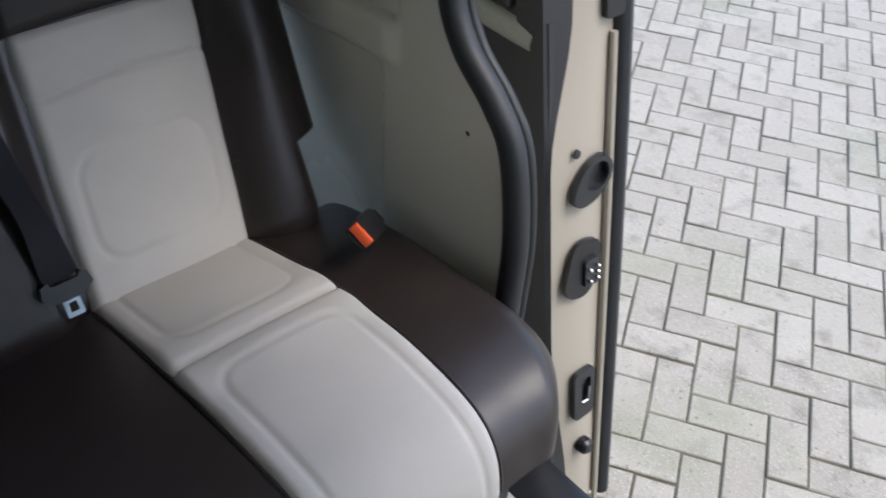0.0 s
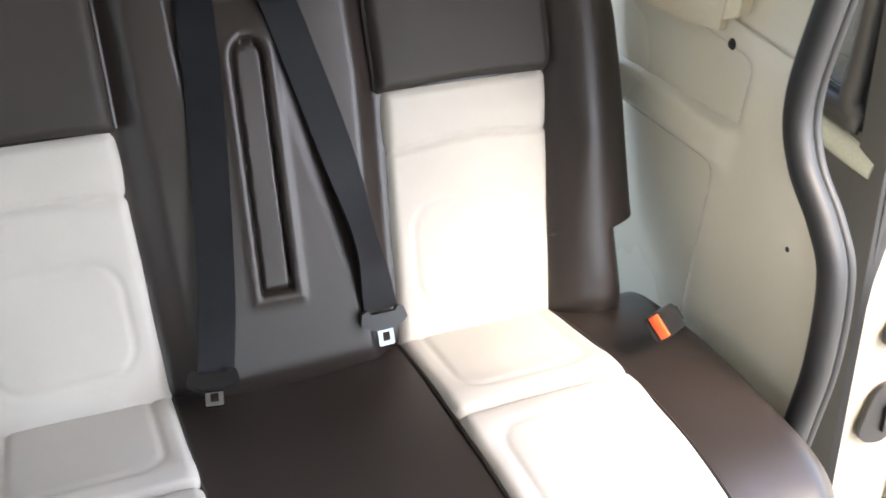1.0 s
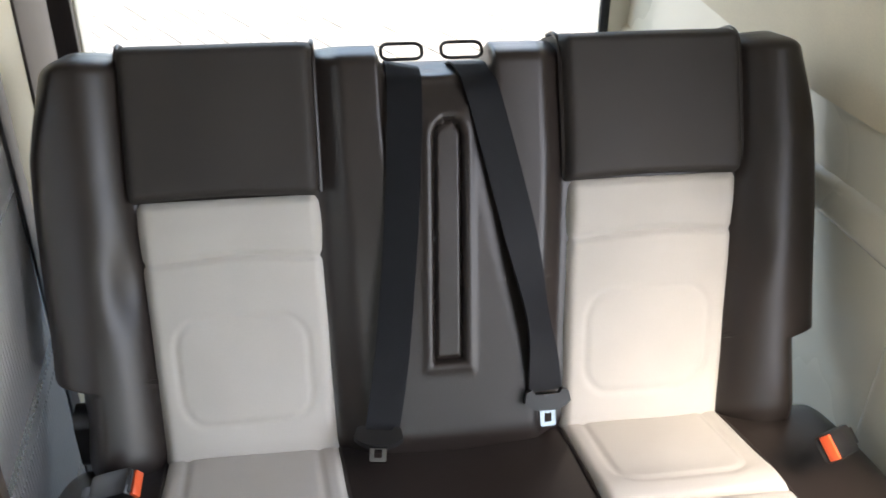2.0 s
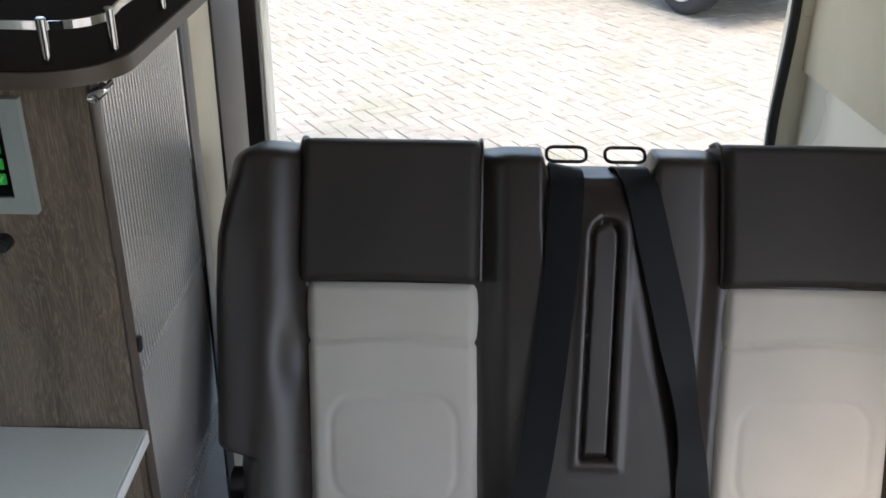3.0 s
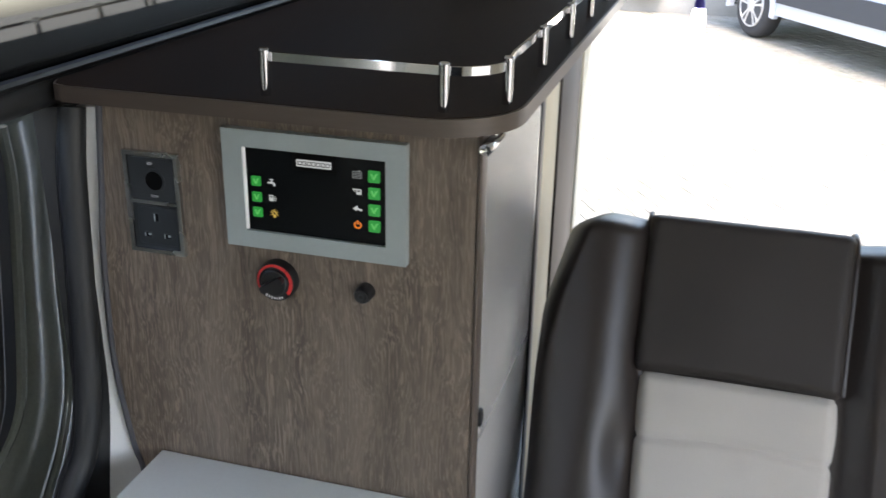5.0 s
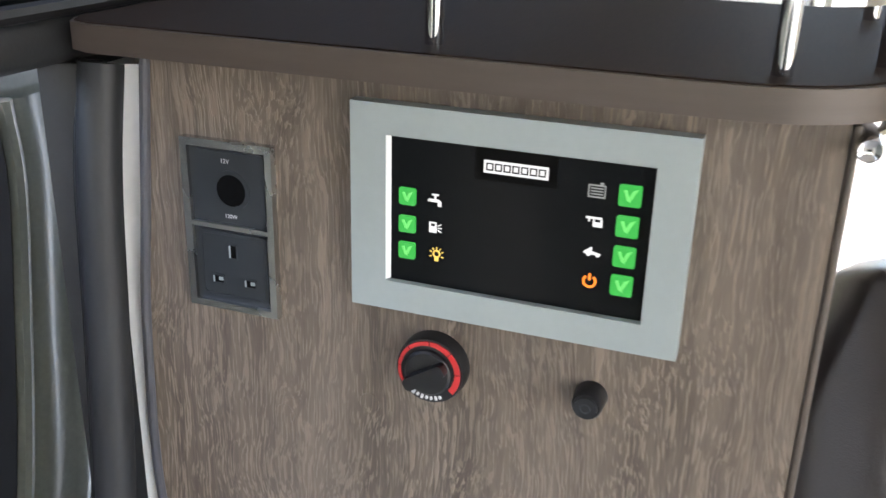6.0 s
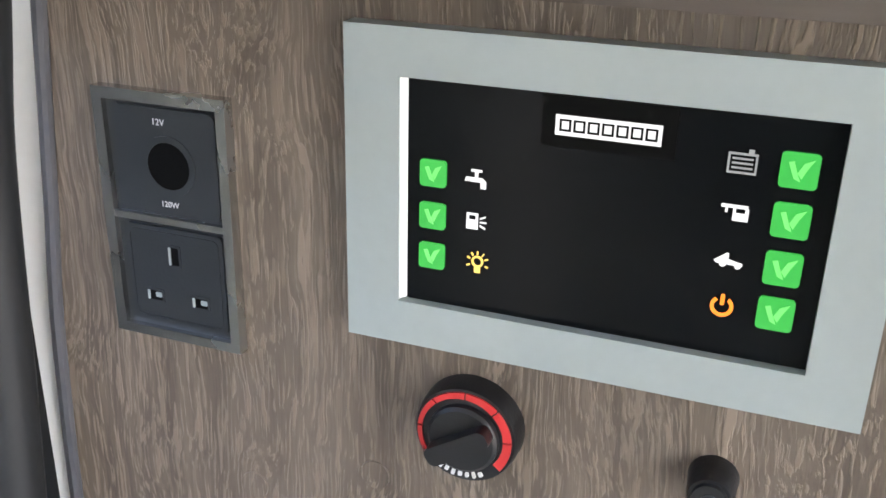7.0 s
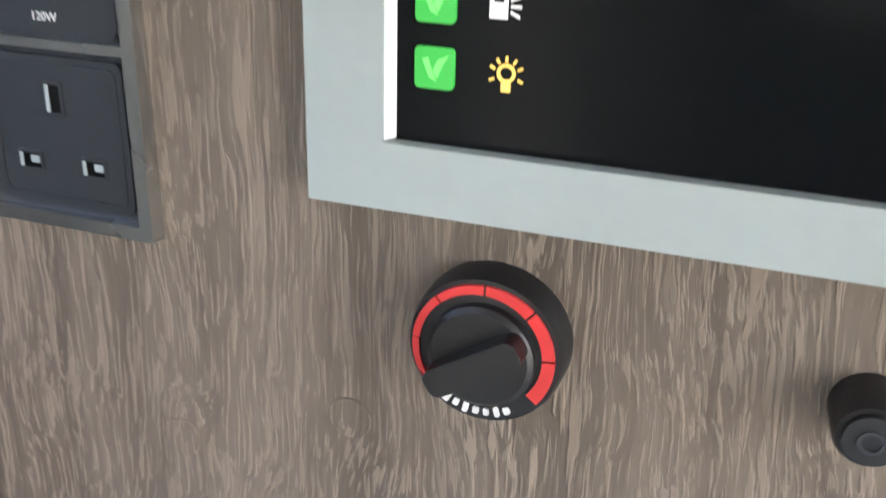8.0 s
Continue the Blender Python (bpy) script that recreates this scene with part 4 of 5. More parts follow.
def belt_tongue(owner, m, flat):
    m = m @ Matrix.Scale(0.88, 4)
    bm = prism(bmesh.new(), [(-0.040, 0.0), (-0.036, 0.018), (-0.026, 0.022), (-0.02, 0.014), (0.02, 0.014), (0.026, 0.022), (0.036, 0.018), (0.040, 0.0), (0.030, -0.008), (0.018, -0.014), (-0.018, -0.014), (-0.030, -0.008)], -0.007, 0.007, m)
    grip = part("tongue_grip", soften(bm, 0.003), BLACK_PLASTIC, owner, "black plastic belt tongue")
    bm = ring(bmesh.new(), rounded(0.027, 0.030, 0.003), [(x * 0.45, y * 0.5) for x, y in rounded(0.027, 0.030, 0.003)], -0.0015, 0.0015, m @ Matrix.Translation((0, -0.027, 0)))
    part("tongue_plate", bm, TONGUE_STEEL, owner, "bright steel tongue plate")


FACE = Matrix(((1, 0, 0, 0), (0, UP.y, OUT.y, 0), (0, UP.z, OUT.z, 0), (0, 0, 0, 1)))
belt_tongue(belt, Matrix.Translation(back_at(0.080, 0.034, 0.062)) @ FACE @ Matrix.Rotation(radians(-48), 4, "X") @ Matrix.Rotation(radians(-8), 4, "Z"), True)
belt = thing("seat_belt", (0.26, 1.4, 1.25), "black webbing seat belt, twisted, with its tongue against the backrest", "seat belt", "belts of the bench")
pts = smooth_path([back_at(0.246, 0.46, -0.135), back_at(0.246, 0.548, -0.118), back_at(0.247, 0.568, -0.078), back_at(0.249, 0.571, -0.036), back_at(0.253, 0.557, 0.002), back_at(0.261, 0.525, 0.026), back_at(0.279, 0.44, 0.034), back_at(0.300, 0.34, 0.038), back_at(0.318, 0.24, 0.041), back_at(0.330, 0.15, 0.040), back_at(0.333, 0.078, 0.036)], 8)
count = len(pts)
norm = [belt_face(pts, i, 0.75 * hump(i / count, 0.84, 0.09)) for i in range(count)]
part("webbing", strip(bmesh.new(), pts, norm, 0.050, 0.003), WEBBING, belt)
belt_tongue(belt, Matrix.Translation(back_at(0.334, 0.062, 0.040)) @ FACE, False)

# belt buckles
def buckle(x, y, z, face, along):
    b = thing("belt_buckle", (x, y, z), "black seat belt buckle with an orange-red release button", "buckle", "buckles of the bench")
    zz = Vector(face).normalized()
    xx = (Vector(along) - zz * zz.dot(Vector(along))).normalized()
    yy = zz.cross(xx)
    m = Matrix(((xx.x, yy.x, zz.x, x), (xx.y, yy.y, zz.y, y), (xx.z, yy.z, zz.z, z), (0, 0, 0, 1)))
    bm = box(bmesh.new(), -0.020, 0.020, -0.013, 0.015, -0.055, 0.012, 0.006)
    bmesh.ops.transform(bm, matrix=m, verts=bm.verts)
    part("housing", bm, BLACK_PLASTIC, b)
    bm = box(bmesh.new(), -0.0175, 0.0175, -0.0110, 0.0040, 0.006, 0.0165, 0.002)
    bmesh.ops.transform(bm, matrix=m, verts=bm.verts)
    part("button", bm, ORANGE, b, "orange-red release button")
    bm = box(bmesh.new(), -0.016, 0.016, 0.0055, 0.0095, 0.004, 0.0145, 0.001)
    bmesh.ops.transform(bm, matrix=m, verts=bm.verts)
    part("slot", bm, DARK_TRIM, b)
    bm = box(bmesh.new(), -0.012, 0.012, -0.004, 0.004, -0.08, -0.05, 0.002)
    bmesh.ops.transform(bm, matrix=m, verts=bm.verts)
    part("stalk", bm, BLACK_PLASTIC, b)


buckle(0.688, 0.982, 0.850, (-0.75, -0.50, 0.32), (-0.28, 0.80, 0.60))
buckle(-0.262, 1.085, 0.800, (0.80, -0.25, 0.45), (0.1, 0.9, 0.3))

# ---- kitchen cabinet ----
CF, CX0, CX1, CZ1 = 1.009, -0.800, -0.388, 1.484
cabinet = thing("kitchen_cabinet", (-0.6, 1.5, FLOOR), "kitchen cabinet in grey-brown limed oak with a silver roller shutter", "cabinet")
LEFT = [(-0.770, FLOOR), (-0.775, 0.85), (-0.796, 1.02), (-0.806, 1.06), (-0.819, 1.17), (-0.816, 1.30), (-0.808, 1.38), (-0.798, CZ1)]
left_edge = [(p.x, p.y) for p in smooth_path([(x, z, 0) for x, z in LEFT], 6)]
bm = prism(bmesh.new(), left_edge + [(CX1 - 0.005, CZ1), (CX1 - 0.005, FLOOR)], -CF - 0.018, -CF, Matrix(((1, 0, 0, 0), (0, 0, -1, 0), (0, 1, 0, 0), (0, 0, 0, 1))))
part("front_panel", bm, WOOD, cabinet, "grey-brown limed oak front panel")
bm = boxed(CX1 - 0.0045, CX1, CF - 0.001, CF + 0.022, FLOOR, CZ1, 0.002)
part("edge_strip", bm, COUNTER_EDGE, cabinet, "taupe edge strip")
bm = tube(bmesh.new(), [(x - 0.003, CF - 0.001, z) for x, z in left_edge], 0.0036, 10)
part("edge_gasket", bm, GASKET, cabinet, "grey rubber edge gasket")
bm = boxed(-0.76, CX1 - 0.05, CF + 0.02, 1.80, FLOOR, CZ1 - 0.002)
part("carcass", bm, BROWN_FRAME, cabinet, "", False)
SX = -0.402
pitch = 0.0103
slat = bmesh.new()
pts = [(0.0, 0.0)] + [(pitch * (0.04 + 0.92 * k / 6), 0.0026 * math.sin(math.pi * k / 6)) for k in range(7)] + [(pitch, 0.0), (pitch, -0.004), (0.0, -0.004)]
prism(slat, pts, FLOOR + 0.02, CZ1 - 0.006, Matrix(((0, 1, 0, SX), (1, 0, 0, 0), (0, 0, 1, 0), (0, 0, 0, 1))))
shutter_mesh = mesh_of(slat, "slat")
shutter_mesh.materials.append(SHUTTER)
shutter = part("shutter_panel", boxed(SX - 0.012, SX - 0.006, CF + 0.022, 1.362, FLOOR + 0.02, CZ1 - 0.006), SHUTTER, cabinet, "silver ribbed roller shutter", False)
for k in range(33):
    ob = new("slat", shutter_mesh)
    ob.parent = shutter
    ob.location = (0, CF + 0.022 + k * pitch, 0)
bm = boxed(SX - 0.012, SX + 0.002, 1.370, 1.376, FLOOR, CZ1, 0.001)
part("shutter_edge", bm, CHROME, cabinet, "bright shutter end strip")
bm = boxed(SX - 0.016, SX + 0.004, 1.378, 1.392, FLOOR, CZ1, 0.003)
part("shutter_guide", bm, BLACK_PLASTIC, cabinet, "black shutter guide")
bm = boxed(SX - 0.020, SX - 0.008, 1.394, 1.470, FLOOR, CZ1, 0.002)
part("side_frame", bm, BROWN_FRAME, cabinet, "dark brown side frame")
bm = boxed(SX - 0.022, SX - 0.012, 1.472, 1.610, FLOOR, CZ1, 0.002)
part("side_panel", bm, LINER, cabinet, "cream side panel")
bm = boxed(SX - 0.020, SX - 0.008, 1.612, 1.808, FLOOR, CZ1, 0.002)
part("side_frame", bm, BROWN_FRAME, cabinet, "dark brown side frame")
m = Matrix.Translation((CX1 + 0.004, CF + 0.004, 1.474)) @ Matrix.Rotation(radians(90), 4, "X")
bm = lathe(bmesh.new(), [(0.0065, -0.02), (0.0065, 0.012), (0.0055, 0.014), (0.0035, 0.013), (0.0, 0.012)], m, 18)
lock = part("lock", bm, CHROME, cabinet, "small chrome cylinder lock")
bm = tube(bmesh.new(), [(CX1 + 0.004, CF + 0.008, 1.476), (CX1 + 0.010, CF + 0.016, 1.478), (CX1 + 0.012, CF + 0.026, 1.480)], 0.003, 8)
part("lock_arm", bm, CHROME, lock)
for px, pz in ((-0.650, 1.270), (-0.713, 1.247)):
    bm = lathe(bmesh.new(), [(0.0072, 0.0), (0.0070, 0.0008), (0.0, 0.0010)], Matrix.Translation((px, CF, pz)) @ Matrix.Rotation(radians(90), 4, "X"), 20)
    part("screw_cap", bm, WOOD, cabinet, "wood-coloured screw cap")
bm = boxed(CX1 - 0.003, CX1 + 0.004, CF + 0.018, CF + 0.028, 1.155, 1.175, 0.002)
part("shutter_catch", bm, BLACK_PLASTIC, cabinet)

bm = boxed(-0.66, -0.484, 2.325, 2.352, FLOOR, CZ1, 0.003)
part("end_panel", bm, BROWN_FRAME, cabinet, "dark brown end panel")

# worktop with its rail
worktop = thing("worktop", (-0.6, 1.6, CZ1), "dark brown laminate worktop with a rounded corner and taupe edge", "worktop")
X1, Y0, RR = -0.360, 0.984, 0.085
outline = [(XL + 0.012, 2.36), (XL + 0.012, Y0 + 0.02), (XL + 0.02, Y0 + 0.006), (XL + 0.035, Y0)]
outline += [(X1 - RR + RR * math.sin(radians(a)), Y0 + RR - RR * math.cos(radians(a))) for a in range(0, 91, 9)] + [(X1, 2.36)]
bm = prism(bmesh.new(), outline, 1.4855, 1.5025)
part("board", soften(bm, 0.003, 3), COUNTER_EDGE, worktop, "taupe edge band")
inner = [(x * 0.998 - 0.0006, y + 0.003 if y < 2 else y - 0.003) for x, y in outline]
bm = prism(bmesh.new(), [(max(x, XL + 0.014) - (0.003 if x > -0.5 else 0), y) for x, y in inner], 1.500, 1.5035)
part("top_surface", bm, COUNTER, worktop, "dark brown laminate surface", False)
rail = thing("gallery_rail", (-0.45, 1.2, 1.503), "low chrome gallery rail along the worktop's edge", "rail")
POSTS = [(-0.613, 1.016), (-0.429, 1.014), (-0.379, 1.064), (-0.380, 1.252), (-0.380, 1.445), (-0.380, 1.634), (-0.380, 1.822), (-0.380, 2.01), (-0.380, 2.20)]
for px, py in POSTS:
    bm = lathe(bmesh.new(), [(0.0052, 0.0), (0.0052, 0.0455), (0.0040, 0.047), (0.0, 0.047)], Matrix.Translation((px, py, 1.503)), 18)
    part("post", bm, CHROME, rail)
corner = [(-0.429 + 0.050 * math.sin(radians(a)), 1.064 - 0.050 * math.cos(radians(a)), 1.541) for a in range(0, 91, 10)]
path = [(-0.613, 1.021, 1.541), (-0.52, 1.020, 1.541)] + [(x - 0.001, y + 0.005, z) for x, y, z in corner] + [(-0.385, y, 1.541) for y in spread(1.12, 2.2, 12)]
path = [Vector(p) for p in path]
normals = []
for i in range(len(path)):
    d = (path[min(i + 1, len(path) - 1)] - path[max(i - 1, 0)]).normalized()
    normals.append(Vector((d.y, -d.x, 0)))
part("band", strip(bmesh.new(), path, normals, 0.0085, 0.0025), CHROME, rail, "flat chrome band")

# pull-out shelf in front of the cabinet
shelf = thing("fold_out_shelf", (-0.58, 0.9, 1.04), "pale grey laminate shelf fixed before the cabinet", "shelf")
bm = boxed(-0.770, CX1 + 0.003, 0.800, CF - 0.002, 1.042, 1.061, 0.002)
part("board", bm, WHITE_BOARD, shelf)
bm = boxed(CX1 + 0.0035, CX1 + 0.006, 0.802, CF - 0.004, 1.043, 1.060, 0.0005)
part("edge_band", bm, PAINT_WHITE, shelf, "white edge band")
bm = boxed(-0.765, CX1 - 0.01, 0.83, CF - 0.004, FLOOR, 1.038, 0.004)
part("base_unit", bm, WOOD, shelf, "oak base below the shelf")

# ---- control panel ----
panel = thing("control_panel", (-0.559, CF, 1.408), "silver framed touch panel with green keys and small icons", "control panel")
FRONT = Matrix(((1, 0, 0, 0), (0, 0, -1, 0), (0, 1, 0, 0), (0, 0, 0, 1)))


def front(x, z, off=0.0):
    """Local x, y on the cabinet's front; local z towards the room."""
    return Matrix.Translation((x, CF - off, z)) @ FRONT


PX0, PX1, PZ0, PZ1 = -0.657, -0.461, 1.345, 1.471
SX0, SX1, SZ0, SZ1 = -0.635, -0.482, 1.3635, 1.4530
bm = bmesh.new()
m = front(0, 0)
ring(bm, [(PX0, PZ0), (PX1, PZ0), (PX1, PZ1), (PX0, PZ1)], [(SX0, SZ0), (SX1, SZ0), (SX1, SZ1), (SX0, SZ1)], 0.0, 0.010, m)
part("frame", soften(bm, 0.0012), SILVER_PLASTIC, panel, "silver plastic frame")
bm = prism(bmesh.new(), [(SX0 - 0.001, SZ0 - 0.001), (SX1 + 0.001, SZ0 - 0.001), (SX1 + 0.001, SZ1 + 0.001), (SX0 - 0.001, SZ1 + 0.001)], 0.002, 0.0055, m)
screen = part("screen", bm, SCREEN, panel, "glossy black screen", False)
# left chamfer of the silver frame, its highlight painted in white
bm = bmesh.new()
prism(bm, [(SX0 - 0.0005, 0.0096), (SX0 + 0.0020, 0.0056), (SX0 - 0.0005, 0.0050)], SZ0 + 0.0004, SZ1 - 0.0004, m @ Matrix(((1, 0, 0, 0), (0, 0, 1, 0), (0, 1, 0, 0), (0, 0, 0, 1))))
part("inner_bevel", bm, PAINT_WHITE, panel, "chamfer painted white as a highlight beside the screen", False)
bm = prism(bmesh.new(), [(-0.582, 1.433), (-0.535, 1.433), (-0.535, 1.4515), (-0.582, 1.4515)], 0.0050, 0.0060, m)
part("badge_field", bm, VOID, screen, "", False)
bm = prism(bmesh.new(), [(-0.577, 1.4375), (-0.540, 1.4375), (-0.540, 1.4448), (-0.577, 1.4448)], 0.0058, 0.0064, m)
badge = part("badge", bm, WHITE_INK, screen, "white maker's badge", False)
for k in range(7):
    bm = bmesh.new()
    x = -0.5755 + k * 0.0050
    ring(bm, [(x, 1.4390), (x + 0.0042, 1.4390), (x + 0.0042, 1.4434), (x, 1.4434)], [(x + 0.0008, 1.4398), (x + 0.0034, 1.4398), (x + 0.0034, 1.4427), (x + 0.0008, 1.4427)], 0.0062, 0.0067, m)
    part("badge_bar", bm, SCREEN, badge, "", False)


def key(x, z, size):
    bm = prism(bmesh.new(), rounded(size, size, size * 0.12, 3), 0.0052, 0.0066, front(x, z))
    k = part("key", bm, GREEN, screen, "lit green key", False)
    bm = bmesh.new()
    s = size
    for pts in ([(-0.30, 0.22), (-0.12, -0.22), (0.06, -0.30), (-0.06, -0.02), (-0.16, 0.26)], [(-0.04, -0.06), (0.10, 0.22), (0.36, 0.34), (0.20, 0.06), (0.08, -0.22)]):
        prism(bm, [(x * s, y * s) for x, y in pts], 0.0064, 0.0070, front(x, z))
    part("tick", bm, GREEN_TICK, k, "pale green tick", False)


for z in (1.417, 1.4, 1.3835):
    key(-0.6225, z, 0.0105)
for z in (1.435, 1.4175, 1.400, 1.383):
    key(-0.495, z, 0.0122)


def icon(bm, pieces, x, z, s):
    for pts in pieces:
        prism(bm, [(px * s, py * s) for px, py in pts], 0.0054, 0.0060, front(x, z))
    return bm


def disc(r, n=18, cx=0, cy=0):
    return [(cx + r * math.cos(2 * math.pi * k / n), cy + r * math.sin(2 * math.pi * k / n)) for k in range(n)]


tap = [[(-0.35, -0.1), (0.3, -0.1), (0.3, 0.12), (-0.35, 0.12)], [(0.3, 0.12), (0.5, -0.05), (0.5, -0.42), (0.22, -0.42), (0.22, -0.1)], [(-0.08, 0.12), (0.08, 0.12), (0.08, 0.42), (-0.08, 0.42)], [(-0.28, 0.42), (0.28, 0.42), (0.28, 0.54), (-0.28, 0.54)], [(-0.62, -0.1), (-0.5, -0.1), (-0.42, 0.12), (-0.54, 0.12)], [(-0.46, -0.1), (-0.4, -0.1), (-0.36, 0.12), (-0.42, 0.12)]]
part("icon", icon(bmesh.new(), tap, -0.6055, 1.4165, 0.0075), WHITE_INK, screen, "white tap icon", False)
fridge = [[(-0.45, -0.4), (0.15, -0.4), (0.15, 0.1), (-0.45, 0.1)], [(-0.45, 0.34), (0.15, 0.34), (0.15, 0.45), (-0.45, 0.45)], [(-0.45, 0.1), (-0.33, 0.1), (-0.33, 0.34), (-0.45, 0.34)], [(0.03, 0.1), (0.15, 0.1), (0.15, 0.34), (0.03, 0.34)], [(0.25, 0.22), (0.55, 0.36), (0.55, 0.28), (0.25, 0.14)], [(0.25, 0.04), (0.6, 0.04), (0.6, -0.03), (0.25, -0.03)], [(0.25, -0.14), (0.55, -0.28), (0.55, -0.36), (0.25, -0.22)]]
part("icon", icon(bmesh.new(), fridge, -0.6055, 1.400, 0.0075), WHITE_INK, screen, "white appliance icon", False)
bm = bmesh.new()
m2 = front(-0.6040, 1.3835)
ring(bm, disc(0.0024, 18, 0, 0.0004), disc(0.0016, 18, 0, 0.0004), 0.0054, 0.0060, m2)
prism(bm, [(-0.0012, -0.0042), (0.0012, -0.0042), (0.0012, -0.002), (-0.0012, -0.002)], 0.0054, 0.0060, m2)
for a in (-20, 25, 90, 155, 200, 57, 123):
    c, s2 = math.cos(radians(a)), math.sin(radians(a))
    prism(bm, [(c * 0.0032 - s2 * 0.0003, s2 * 0.0032 + c * 0.0003), (c * 0.0032 + s2 * 0.0003, s2 * 0.0032 - c * 0.0003), (c * 0.0046 + s2 * 0.0003, s2 * 0.0046 - c * 0.0003), (c * 0.0046 - s2 * 0.0003, s2 * 0.0046 + c * 0.0003)], 0.0054, 0.0060, m2)
part("icon", bm, YELLOW, screen, "yellow light bulb icon", False)
bm = bmesh.new()
m2 = front(-0.513, 1.435)
ring(bm, [(-0.0048, -0.0036), (0.0048, -0.0036), (0.0048, 0.0036), (-0.0048, 0.0036)], [(-0.0041, -0.0029), (0.0041, -0.0029), (0.0041, 0.0029), (-0.0041, 0.0029)], 0.0054, 0.0060, m2)
for y in (-0.0016, 0.0, 0.0016):
    prism(bm, [(-0.0034, y - 0.0003), (0.0034, y - 0.0003), (0.0034, y + 0.0003), (-0.0034, y + 0.0003)], 0.0054, 0.0060, m2)
prism(bm, [(0.0016, 0.0036), (0.0034, 0.0036), (0.0034, 0.0050), (0.0016, 0.0050)], 0.0054, 0.0060, m2)
part("icon", bm, GREY_INK, screen, "grey tank icon", False)
camp = [[(-0.6, 0.22), (0.5, 0.22), (0.5, 0.36), (-0.6, 0.36)], [(-0.1, -0.34), (0.55, -0.34), (0.55, 0.0), (-0.1, 0.0)], [(-0.1, 0.0), (0.02, 0.0), (0.02, 0.22), (-0.1, 0.22)], [(0.4, 0.0), (0.55, 0.0), (0.55, 0.22), (0.4, 0.22)], [(-0.42, 0.0), (-0.32, 0.0), (-0.32, 0.22), (-0.42, 0.22)]]
part("icon", icon(bmesh.new(), camp, -0.513, 1.4175, 0.0080), WHITE_INK, screen, "white awning icon", False)
car = [[(-0.6, -0.05), (-0.1, 0.34), (0.0, 0.34), (0.0, 0.05), (0.6, -0.08), (0.6, -0.2), (-0.5, -0.16)], disc(0.14, 12, -0.22, -0.18), disc(0.14, 12, 0.42, -0.2)]
part("icon", icon(bmesh.new(), car, -0.513, 1.400, 0.0080), WHITE_INK, screen, "white vehicle icon", False)
bm = bmesh.new()
m2 = front(-0.513, 1.3825)
arc_o = [(0.0040 * math.sin(radians(a)), 0.0040 * math.cos(radians(a))) for a in range(35, 326, 15)]
arc_i = [(0.0027 * math.sin(radians(a)), 0.0027 * math.cos(radians(a))) for a in range(325, 34, -15)]
prism(bm, arc_o + arc_i, 0.0054, 0.0060, m2)
prism(bm, rounded(0.0014, 0.0042, 0.0005, 2), 0.0054, 0.0060, m2 @ Matrix.Translation((0, 0.0026, 0)))
part("icon", bm, AMBER, screen, "amber power icon", False)

# ---- sockets ----
sockets = thing("socket_plate", (-0.743, CF, 1.379), "steel framed pair of charcoal power sockets", "socket")
SO = [(-0.7775, 1.3205), (-0.7125, 1.3205), (-0.7125, 1.4350), (-0.7775, 1.4350)]
bm = bmesh.new()
m = front(0, 0)
ring(bm, SO, [(-0.7725, 1.3250), (-0.7170, 1.3250), (-0.7170, 1.4300), (-0.7725, 1.4300)], 0.0, 0.006, m)
part("frame", soften(bm, 0.0012), STEEL, sockets, "polished steel frame")
bm = prism(bmesh.new(), [(-0.7730, 1.3768), (-0.7165, 1.3768), (-0.7165, 1.3798), (-0.7730, 1.3798)], 0.001, 0.0055, m)
part("crossbar", bm, STEEL, sockets, "", False)
CHAR = material("charcoal_socket_plastic", (0.020, 0.024, 0.028), 0.45, vary=0.06, scale=30, bump=0.1, bump_scale=900)
bm = prism(bmesh.new(), [(-0.7728, 1.3247), (-0.7167, 1.3247), (-0.7167, 1.4303), (-0.7728, 1.4303)], 0.0004, 0.0030, m)
part("back_plate", bm, CHAR, sockets, "charcoal plate behind the sockets", False)
m2 = front(-0.7420, 1.4035)
bm = ring(bmesh.new(), disc(0.0132, 28), disc(0.0104, 28), 0.0, 0.0056, m2)
upper = part("twelve_volt_socket", bm, CHAR, sockets, "round charcoal low voltage socket")
bm = bmesh.new()
sq = [(x - 0.0015, y + 0.0012) for x, y in rounded(0.0505, 0.0470, 0.004, 6)]
circ = [(0.0131 * math.cos(math.atan2(y, x)), 0.0131 * math.sin(math.atan2(y, x))) for x, y in sq]
ring(bm, sq, circ, 0.001, 0.0050, m2)
part("face", soften(bm, 0.0006), CHAR, upper)
# shallow well, its depth of shade painted in near black
bm = lathe(bmesh.new(), [(0.0105, 0.0054), (0.0100, 0.0012), (0.0, 0.0008)], m2, 24)
part("well", bm, VOID, upper)
bm = boxed(-0.7345, -0.7328, CF - 0.004, CF, 1.4065, 1.4105, 0.0004)
part("contact", bm, CHROME, upper)


def lettering(text, size, m, mat, parent, name="lettering", label=""):
    cu = bpy.data.curves.new(name, "FONT")
    cu.body, cu.size, cu.extrude, cu.align_x, cu.align_y = text, size, 0.0001, "CENTER", "CENTER"
    tmp = bpy.data.objects.new("tmp", cu)
    scene.collection.objects.link(tmp)
    bpy.context.view_layer.update()
    me = bpy.data.meshes.new_from_object(tmp.evaluated_get(bpy.context.evaluated_depsgraph_get()))
    bpy.data.objects.remove(tmp)
    me.transform(m)
    ob = new(name, me)
    me.materials.clear()
    me.materials.append(mat)
    ob.parent = parent
    return tagged(ob, label) if label else ob


